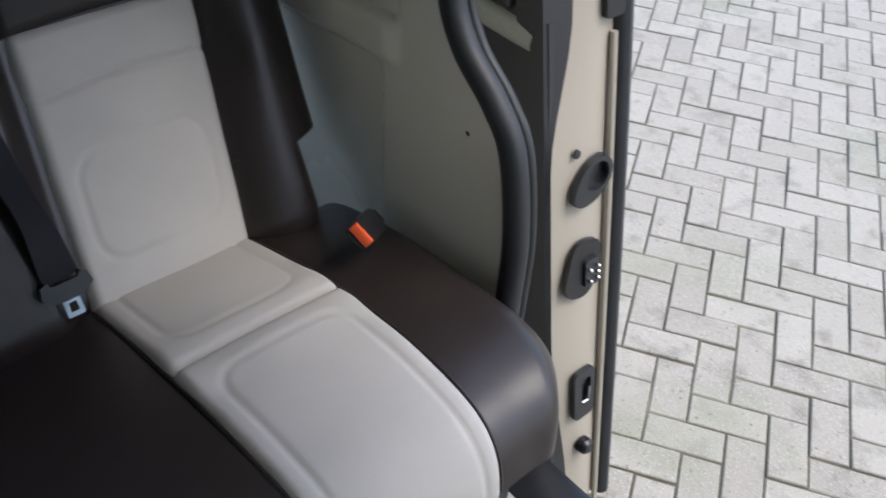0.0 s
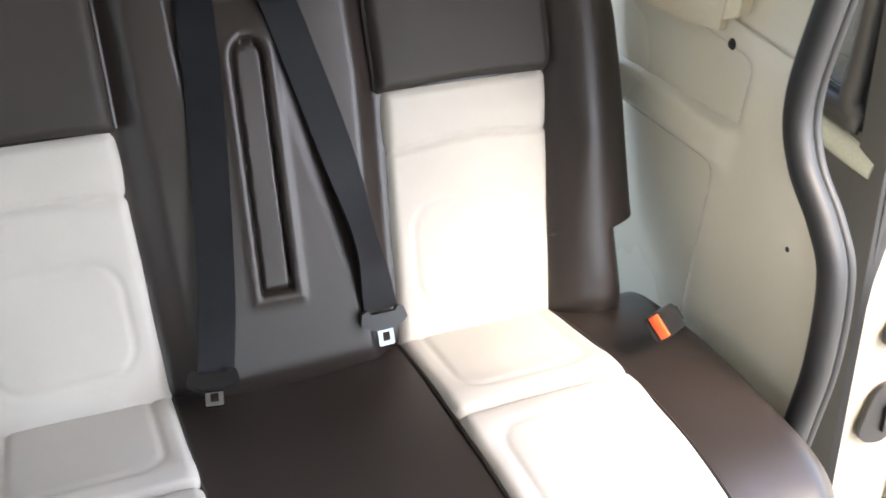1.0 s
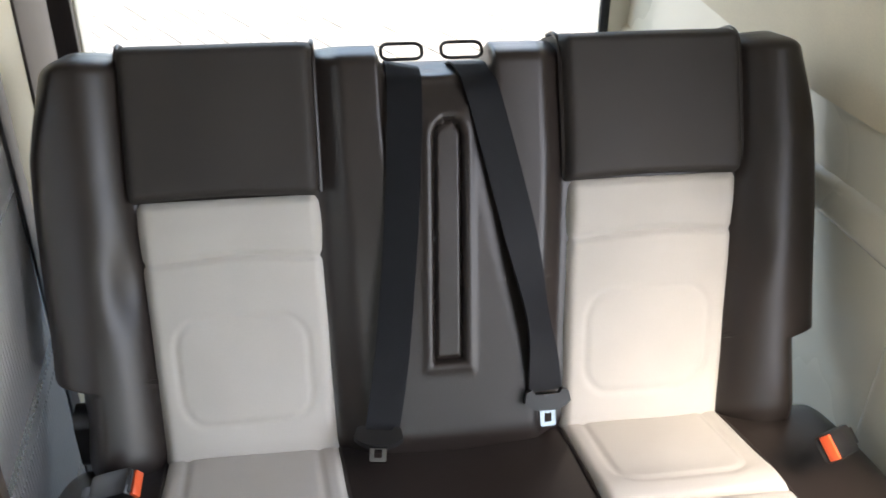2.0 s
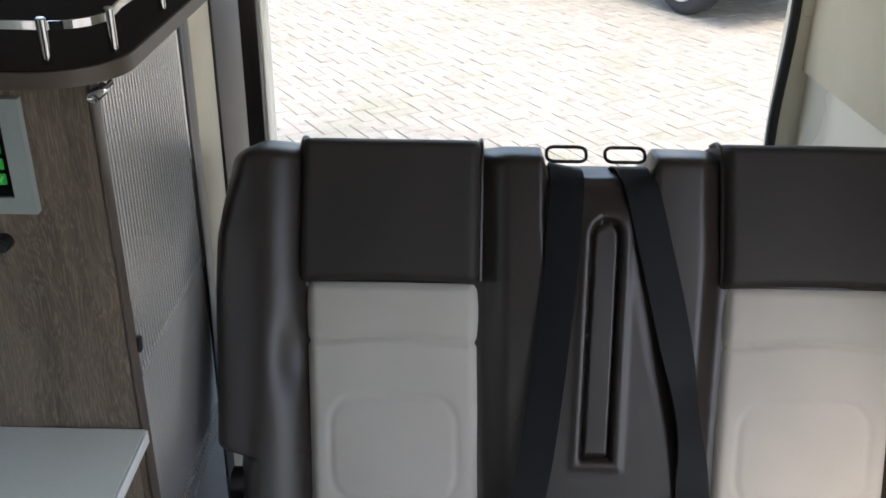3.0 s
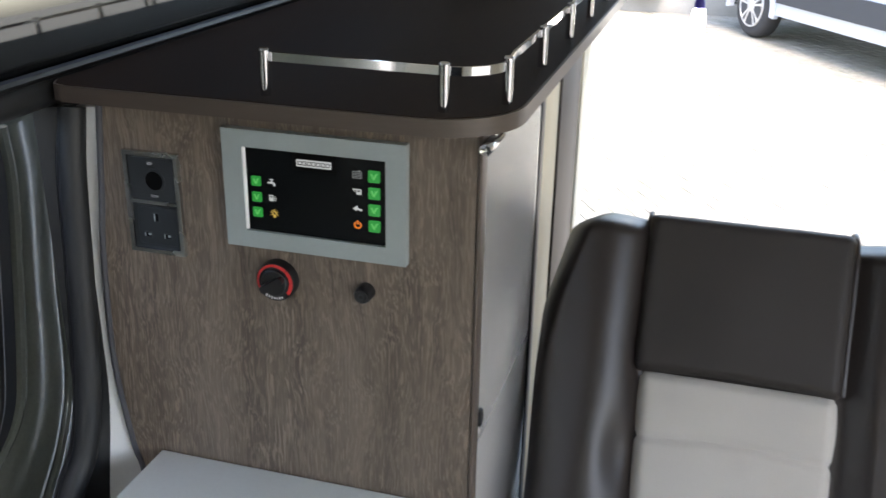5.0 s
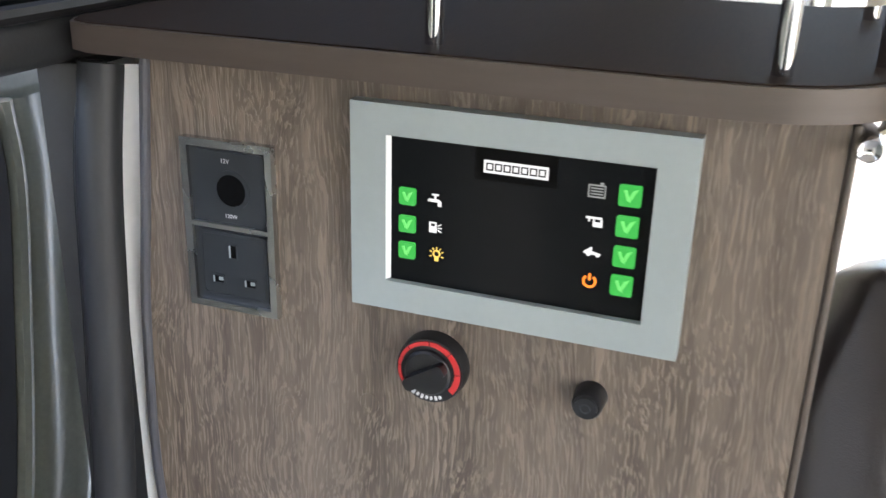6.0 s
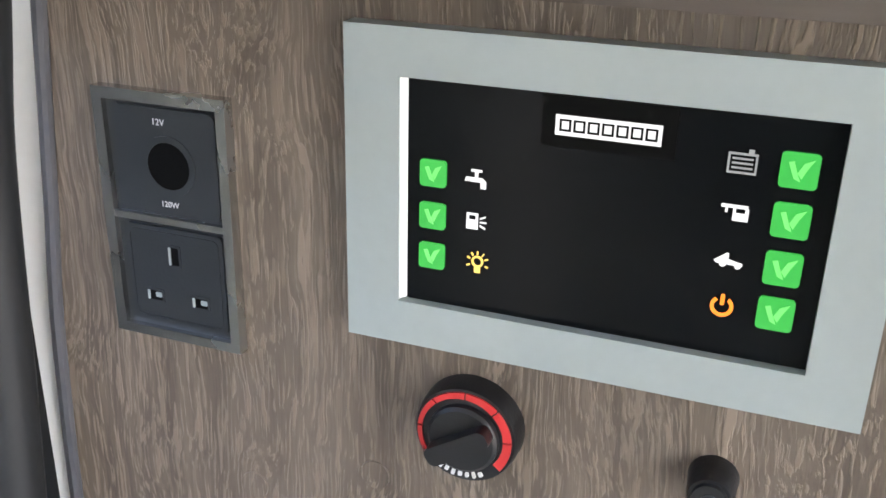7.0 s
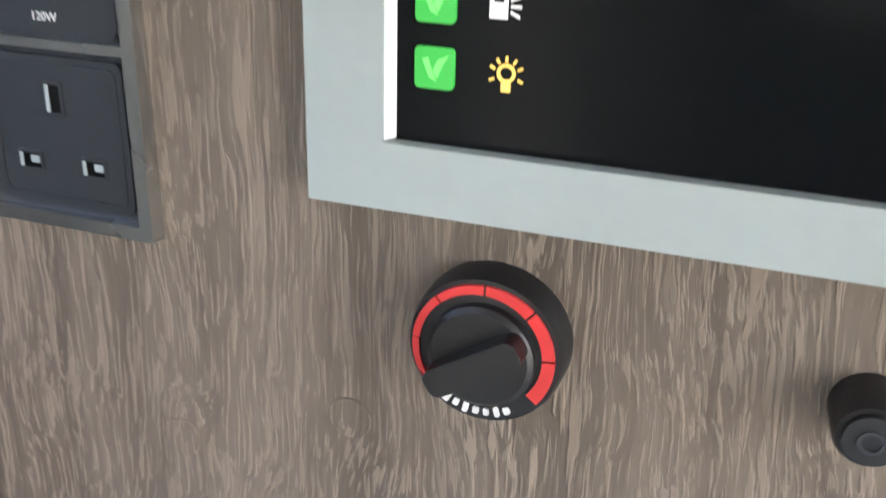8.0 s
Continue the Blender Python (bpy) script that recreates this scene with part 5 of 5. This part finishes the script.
lettering("12V", 0.0040, front(-0.7455, 1.4222, 0.0053), INK, upper, "lettering", "small white printed voltage")
lettering("120W", 0.0036, front(-0.7430, 1.3862, 0.0053), INK, upper, "lettering", "small white printed wattage")
m2 = front(-0.7435, 1.3515)
bm = prism(bmesh.new(), rounded(0.050, 0.0465, 0.003, 4), 0.001, 0.0050, m2)
lower = part("mains_socket", soften(bm, 0.0006), CHAR, sockets, "charcoal three-pin mains socket")
bm = ring(bmesh.new(), rounded(0.046, 0.0425, 0.003, 4), rounded(0.0445, 0.041, 0.003, 4), 0.0046, 0.0054, m2)
part("rim", bm, CHAR, lower)
for px, pz, w, h in ((0.0, 0.0105, 0.0050, 0.0085), (-0.0118, -0.0100, 0.0075, 0.0046), (0.0118, -0.0100, 0.0075, 0.0046)):
    bm = ring(bmesh.new(), rounded(w + 0.002, h + 0.002, 0.0006, 2), rounded(w, h, 0.0005, 2), 0.0046, 0.0056, m2 @ Matrix.Translation((px, pz, 0)))
    hole = part("pin_hole", bm, CHAR, lower)
    # flat near-black fill paints the shade inside the pin slot
    bm = prism(bmesh.new(), rounded(w, h, 0.0005, 2), 0.0044, 0.00525, m2 @ Matrix.Translation((px, pz, 0)))
    part("dark_pin_slot", bm, VOID, hole)
    # thin silver strip paints the highlight on the slot's left side
    bm = prism(bmesh.new(), rounded(0.0011, h, 0.0003, 2), 0.0050, 0.0057, m2 @ Matrix.Translation((px - w / 2 + 0.0004, pz, 0)))
    part("pin_highlight", bm, SILVER_PLASTIC, hole)
    if pz < 0:
        bm = prism(bmesh.new(), rounded(w * 0.42, h * 0.5, 0.0004, 2), 0.0050, 0.0056, m2 @ Matrix.Translation((px + w * 0.26, pz + h * 0.12, 0)))
        part("pin_contact", bm, SILVER_PLASTIC, hole)

# ---- heater dial and push button ----
dial = thing("heater_dial", (-0.602, CF, 1.314), "round black heater dial with a red scale", "dial")
m = front(-0.6050, 1.3085, -0.010) @ Matrix.Scale(0.97, 4)
bm = lathe(bmesh.new(), [(0.0234, 0.004), (0.0232, 0.010), (0.0228, 0.019), (0.0220, 0.0215), (0.0150, 0.0225), (0.0148, 0.0215), (0.0, 0.0215)], m, 48)
part("body", bm, BLACK_PLASTIC, dial)
for k in range(6):
    bm = bmesh.new()
    a0, a1 = 218 - k * 43.0, 218 - (k + 1) * 43.0 + 2.0
    w0, w1 = 0.0004 + 0.0024 * k / 6, 0.0004 + 0.0024 * (k + 1) / 6
    outer = [((0.0208) * math.cos(radians(a0 + (a1 - a0) * j / 8)), 0.0208 * math.sin(radians(a0 + (a1 - a0) * j / 8))) for j in range(9)]
    inn = [((0.0208 - 0.0012 - (w0 + (w1 - w0) * j / 8)) * math.cos(radians(a0 + (a1 - a0) * j / 8)), (0.0208 - 0.0012 - (w0 + (w1 - w0) * j / 8)) * math.sin(radians(a0 + (a1 - a0) * j / 8))) for j in range(8, -1, -1)]
    prism(bm, outer + inn, 0.0217, 0.0228, m)
    part("scale_mark", bm, RED, dial, "red heat scale mark", False)
bm = lathe(bmesh.new(), [(0.0158, 0.021), (0.0155, 0.025), (0.0140, 0.0262), (0.0, 0.0268)], m, 36)
knob = part("knob", bm, BLACK_PLASTIC, dial, "black turning knob")
bm = prism(bmesh.new(), rounded(0.030, 0.0085, 0.0030, 4), 0.026, 0.033, m @ Matrix.Rotation(radians(32), 4, "Z"))
part("grip", soften(bm, 0.0015), BLACK_PLASTIC, knob)
bm = bmesh.new()
for k, (w, h) in enumerate(((0.0022, 0.0034), (0.0018, 0.0022), (0.0016, 0.0034), (0.0018, 0.0022), (0.0016, 0.0022), (0.0014, 0.0030), (0.0018, 0.0022))):
    a = radians(238 + k * 9.5)
    prism(bm, rounded(w, h, 0.0004, 2), 0.0217, 0.0228, m @ Matrix.Translation((0.0187 * math.cos(a), 0.0187 * math.sin(a), 0)) @ Matrix.Rotation(a + math.pi / 2, 4, "Z"))
part("maker_bars", bm, INK, dial, "white maker's print", False)
bm = prism(bmesh.new(), [(-0.0185, -0.0088), (-0.0176, -0.0115), (-0.0150, -0.0098), (-0.0152, -0.0090), (-0.0172, -0.0104), (-0.0178, -0.0086)], 0.0217, 0.0228, m)
part("off_mark", bm, INK, dial, "", False)
push = thing("push_button", (-0.507, CF, 1.309), "small round black push button", "button")
m = front(-0.507, 1.308)
bm = lathe(bmesh.new(), [(0.0098, 0.0), (0.0094, 0.004), (0.0088, 0.013), (0.0080, 0.0145), (0.0, 0.015)], m, 28)
part("collar", bm, BLACK_PLASTIC, push)
bm = lathe(bmesh.new(), [(0.0068, 0.014), (0.0066, 0.0165), (0.0, 0.017)], m, 24)
part("cap", bm, DARK_TRIM, push)
bm = ring(bmesh.new(), disc(0.0032, 18), disc(0.0024, 18), 0.0165, 0.0173, m)
part("symbol", bm, GREY_PLASTIC, push)

# ---- the yard ----
bm = bmesh.new()
v = [bm.verts.new(p) for p in ((-600, -600, GROUND - 0.006), (600, -600, GROUND - 0.006), (600, 600, GROUND - 0.006), (-600, 600, GROUND - 0.006))]
bm.faces.new(v)
ground = structure("ground", bm, SAND, "yard of pale block paving with mossy joints", "ground", False)

for x0, x1, y0, y1 in ((6.5, 60, -60, 13.6), (-60, -4.3, -60, 13.6), (-4.3, 6.5, -60, -3.0)):
    bm = boxed(x0, x1, y0, y1, GROUND - 0.06, GROUND - 0.002)
    tagged(part("far_paving", bm, BRICK_FAR, ground, "", False), "pale paved yard", kind="stuff")

# far kerb, fence and hedge
bm = boxed(-9, 7, 13.55, 13.75, GROUND - 0.1, GROUND + 0.22, 0.02)
kerb = tagged(part("kerb_beam", bm, CONCRETE), "long grey concrete kerb beam at the yard's edge", "kerb", "", "structure")
fence = thing("fence", (-1, 14.3, GROUND), "dark steel bar fence behind the kerb", "fence")
for z in (0.25, 1.5):
    part("rail", boxed(-8, 6, 14.28, 14.32, GROUND + z, GROUND + z + 0.04), FENCE, fence, "", False)
bar = mesh_of(boxed(-0.012, 0.012, -0.012, 0.012, 0, 1.6), "bar", False)
bar.materials.append(FENCE)
for k in range(100):
    ob = new("bar", bar)
    ob.parent = fence
    ob.matrix_parent_inverse = fence.matrix_basis.inverted()
    ob.location = (-8 + k * 0.14, 14.3, GROUND)
random.seed(5)
bm = bmesh.new()
for k in range(5200):
    p = Vector((random.uniform(-9, 7), 14.75 + random.gauss(0, 0.22), GROUND + random.uniform(0.02, 1.9)))
    s = random.uniform(0.05, 0.11)
    e = Euler((random.uniform(0, 6), random.uniform(0, 6), random.uniform(0, 6))).to_matrix()
    q = [bm.verts.new(p + e @ Vector(c) * s) for c in ((-0.5, 0, 0), (0, -0.9, 0.1), (0.5, 0, 0), (0, 0.9, 0.1))]
    bm.faces.new(q)
hedge = tagged(part("hedge", bm, LEAF, None, "", False), "dense green hedge behind the fence", "hedge", "", "stuff")
bm = boxed(-1.75, -1.0, 13.35, 13.62, GROUND + 0.22, GROUND + 0.245, 0.005)
tagged(part("loose_board", bm, PAINT_WHITE), "pale board lying on the kerb", "board")

# parked van
VF, VR = Vector((1.93, 8.72, GROUND)), Vector((0.04, 11.97, GROUND))
ax = (VF - VR).normalized()
out = Vector((-ax.y, ax.x, 0)) * -1
if out.dot(Vector((-1, -1, 0))) < 0:
    out = -out
VAN = Matrix(((ax.x, -out.x, 0, VR.x), (ax.y, -out.y, 0, VR.y), (0, 0, 1, GROUND), (0, 0, 0, 1)))  # x to the nose, y into the body
WB = (VF - VR).length
van = thing("parked_van", VR, "silver panel van with grey side trim parked in the yard", "van")


def van_part(name, bm, mat, label="", parent=None, smooth=True, angle=35):
    bmesh.ops.transform(bm, matrix=VAN, verts=bm.verts)
    return part(name, bm, mat, parent or van, label, smooth, angle)


FLAT = Matrix(((1, 0, 0, 0), (0, 0, 1, 0), (0, 1, 0, 0), (0, 0, 0, 1)))


def arch(cx, r, a0, a1, n=14):
    return [(cx + r * math.cos(radians(a0 + (a1 - a0) * k / n)), 0.36 + r * math.sin(radians(a0 + (a1 - a0) * k / n))) for k in range(n + 1)]


body = [(-1.0, 0.42), (-0.47, 0.34)] + arch(0, 0.44, 180, 0)[1:-1] + [(0.47, 0.33), (WB - 0.50, 0.33)] + arch(WB, 0.47, 180, 0)[1:-1] + [(WB + 0.50, 0.34), (WB + 0.78, 0.40), (WB + 0.86, 0.75), (WB + 0.72, 1.15), (WB + 0.10, 1.35), (WB - 0.55, 2.25), (WB - 0.85, 2.42), (-1.0, 2.5)]
bm = prism(bmesh.new(), body, 0.06, 1.92, FLAT)
van_part("body", soften(bm, 0.03, 2, 50), SILVER_PAINT, "silver painted body")
for cx in (0, WB):
    bm = lathe(bmesh.new(), [(0.20, 0.02), (0.30, 0.005), (0.335, 0.02), (0.365, 0.06), (0.368, 0.11), (0.355, 0.20), (0.30, 0.235), (0.19, 0.235), (0.19, 0.02)], Matrix.Translation((cx, 0.06, 0.37)) @ Matrix.Rotation(radians(-90), 4, "X"), 40)
    wheel = van_part("wheel", bm, TYRE, "black tyre")
    # rim barrel in dark grey, standing in for shade behind the spokes
    bm = lathe(bmesh.new(), [(0.225, 0.004), (0.243, 0.006), (0.246, 0.014), (0.228, 0.03), (0.215, 0.08), (0.20, 0.14), (0.0, 0.14)], Matrix.Translation((cx, 0.06, 0.37)) @ Matrix.Rotation(radians(-90), 4, "X"), 40)
    van_part("rim", bm, GREY_PLASTIC, "shaded wheel well of the rim", wheel)
    bm = lathe(bmesh.new(), [(0.222, 0.010), (0.226, 0.0), (0.243, 0.0), (0.247, 0.012)], Matrix.Translation((cx, 0.06, 0.37)) @ Matrix.Rotation(radians(-90), 4, "X"), 40)
    van_part("rim_lip", bm, ALLOY, "silver rim lip", wheel)
    bm = bmesh.new()
    for k in range(5):
        for off in (-9, 9):
            mm = Matrix.Translation((cx, 0.075, 0.37)) @ Matrix.Rotation(radians(90), 4, "X") @ Matrix.Rotation(radians(72 * k + 18 + off * 1.15), 4, "Z")
            prism(bm, [(0.05, -0.013), (0.16, -0.012), (0.236, -0.019), (0.236, 0.019), (0.16, 0.012), (0.05, 0.013)], -0.02, 0.016, mm)
    van_part("spokes", soften(bm, 0.005), ALLOY, "", wheel)
    bm = lathe(bmesh.new(), [(0.075, 0.0), (0.07, -0.014), (0.03, -0.022), (0.0, -0.022)], Matrix.Translation((cx, 0.07, 0.37)) @ Matrix.Rotation(radians(-90), 4, "X"), 20)
    van_part("hub", bm, ALLOY, "", wheel)
    r = 0.44 if cx == 0 else 0.47
    bm = prism(bmesh.new(), arch(cx, r + 0.075, 188, -8, 20) + arch(cx, r - 0.01, -8, 188, 20), 0.035, 0.10, FLAT)
    van_part("wheel_arch", soften(bm, 0.01), GREY_PLASTIC if cx else SILVER_PAINT, "wheel arch trim")
    bm = prism(bmesh.new(), arch(cx, 0.475, 180, 0, 16) + arch(cx, 0.45, 0, 180, 16), 0.10, 0.55, FLAT)
    van_part("wheel_well", bm, BLACK_PLASTIC)
bm = prism(bmesh.new(), [(0.53, 0.47), (WB - 0.56, 0.47), (WB - 0.58, 0.70), (0.53, 0.70)], 0.03, 0.065, FLAT)
van_part("side_moulding", soften(bm, 0.012), GREY_PLASTIC, "dark grey side moulding")
bm = prism(bmesh.new(), [(WB - 0.95, 0.565), (WB - 0.85, 0.565), (WB - 0.85, 0.62), (WB - 0.95, 0.62)], 0.022, 0.032, FLAT)
van_part("side_marker", soften(bm, 0.004), ORANGE, "orange side marker lamp")
bm = prism(bmesh.new(), [(WB + 0.49, 0.32), (WB + 0.80, 0.36), (WB + 0.90, 0.62), (WB + 0.88, 0.98), (WB + 0.42, 0.98), (WB + 0.52, 0.80), (WB + 0.56, 0.55)], 0.04, 1.94, FLAT)
bumper = van_part("front_bumper", soften(bm, 0.03), GREY_PLASTIC, "dark grey front bumper")
bm = lathe(bmesh.new(), [(0.075, 0.0), (0.07, -0.012), (0.0, -0.014)], Matrix.Translation((WB + 0.70, 0.04, 0.50)) @ Matrix.Scale(1.6, 4, (1, 0, 0)) @ Matrix.Rotation(radians(-90), 4, "X"), 20)
van_part("fog_lamp", bm, BLACK_PLASTIC, "", bumper)
for k in range(4):
    bm = prism(bmesh.new(), [(WB + 0.60, 0.88 + k * 0.022), (WB + 0.80, 0.885 + k * 0.022), (WB + 0.80, 0.897 + k * 0.022), (WB + 0.60, 0.892 + k * 0.022)], 0.028, 0.045, FLAT)
    van_part("grille_slot", bm, BLACK_PLASTIC, "", bumper, False)
bm = boxed(-0.9, WB + 0.5, 0.25, 1.8, 0.28, 0.36)
van_part("underbody", bm, BLACK_PLASTIC, "", None, False)
bm = prism(bmesh.new(), [(WB - 1.3, 1.25), (WB - 0.25, 1.25), (WB - 0.62, 1.95), (WB - 1.3, 1.95)], 0.05, 0.07, FLAT)
van_part("door_window", bm, TINTED, "dark tinted cab window", None, False)

# herringbone paving: bricks 0.2 by 0.1 m
HB = radians(-59)
CORNER = Vector((1.884, 0.872, 0))  # a corner where four bricks meet
random.seed(11)
BL, BW, GAP, TH = 0.205, 0.1025, 0.0065, 0.05


def brick_bm(bm, m):
    l, w, c = BL / 2 - GAP / 2, BW / 2 - GAP / 2, 0.003
    lo = [bm.verts.new(m @ Vector(p)) for p in ((-l, -w, -TH), (l, -w, -TH), (l, w, -TH), (-l, w, -TH))]
    md = [bm.verts.new(m @ Vector(p)) for p in ((-l, -w, -c), (l, -w, -c), (l, w, -c), (-l, w, -c))]
    hi = [bm.verts.new(m @ Vector(p)) for p in ((-l + c, -w + c, 0), (l - c, -w + c, 0), (l - c, w - c, 0), (-l + c, w - c, 0))]
    bm.faces.new(hi)
    for a, b in ((lo, md), (md, hi)):
        for k in range(4):
            bm.faces.new((a[k], a[(k + 1) % 4], b[(k + 1) % 4], b[k]))


one = bmesh.new()
brick_bm(one, Matrix())
brick_mesh = mesh_of(one, "brick", False)
brick_mesh.materials.append(BRICK)
turn = Matrix.Rotation(HB, 4, "Z")
places = []
N = 130
for i in range(-N, N):
    for j in range(-N, N):
        # each cell of the 45-degree lattice holds one lying and one standing brick
        ox, oy = i * BW + j * BL, i * BW - j * BL
        for kind in (0, 1):
            if kind == 0:
                local = Vector((ox + BL / 2, oy + BW / 2, 0))
            else:
                local = Vector((ox + BW / 2, oy + BW + BL / 2, 0))
            p = CORNER + turn @ (local - Vector((0, BW, 0)))
            if -4.3 < p.x < 6.5 and -3.0 < p.y < 13.6:
                places.append((p, kind))
near = sorted(places, key=lambda q: (q[0] - Vector((1.7, 0.8, 0))).length)
far_v, far_f = [], []
for n, (p, kind) in enumerate(near):
    jit = Matrix.Translation((p.x, p.y, GROUND + random.uniform(-0.003, 0.003))) @ Matrix.Rotation(HB + (math.pi / 2 if kind else 0) + random.uniform(-0.016, 0.016), 4, "Z") @ Matrix.Rotation(random.uniform(-0.008, 0.008), 4, "X") @ Matrix.Rotation(random.uniform(-0.008, 0.008), 4, "Y")
    if n < 300:
        ob = new("brick", brick_mesh)
        ob.parent = ground
        ob.matrix_basis = jit
    else:
        s = len(far_v)
        for v in brick_mesh.vertices:
            far_v.append(tuple(jit @ v.co))
        for f in brick_mesh.polygons:
            far_f.append([s + k for k in f.vertices])
me = bpy.data.meshes.new("paving")
me.from_pydata(far_v, [], far_f)
me.materials.append(BRICK_FAR)
paving = new("paving", me)
paving.parent = ground
tagged(paving, "pale herringbone block paving", kind="stuff")
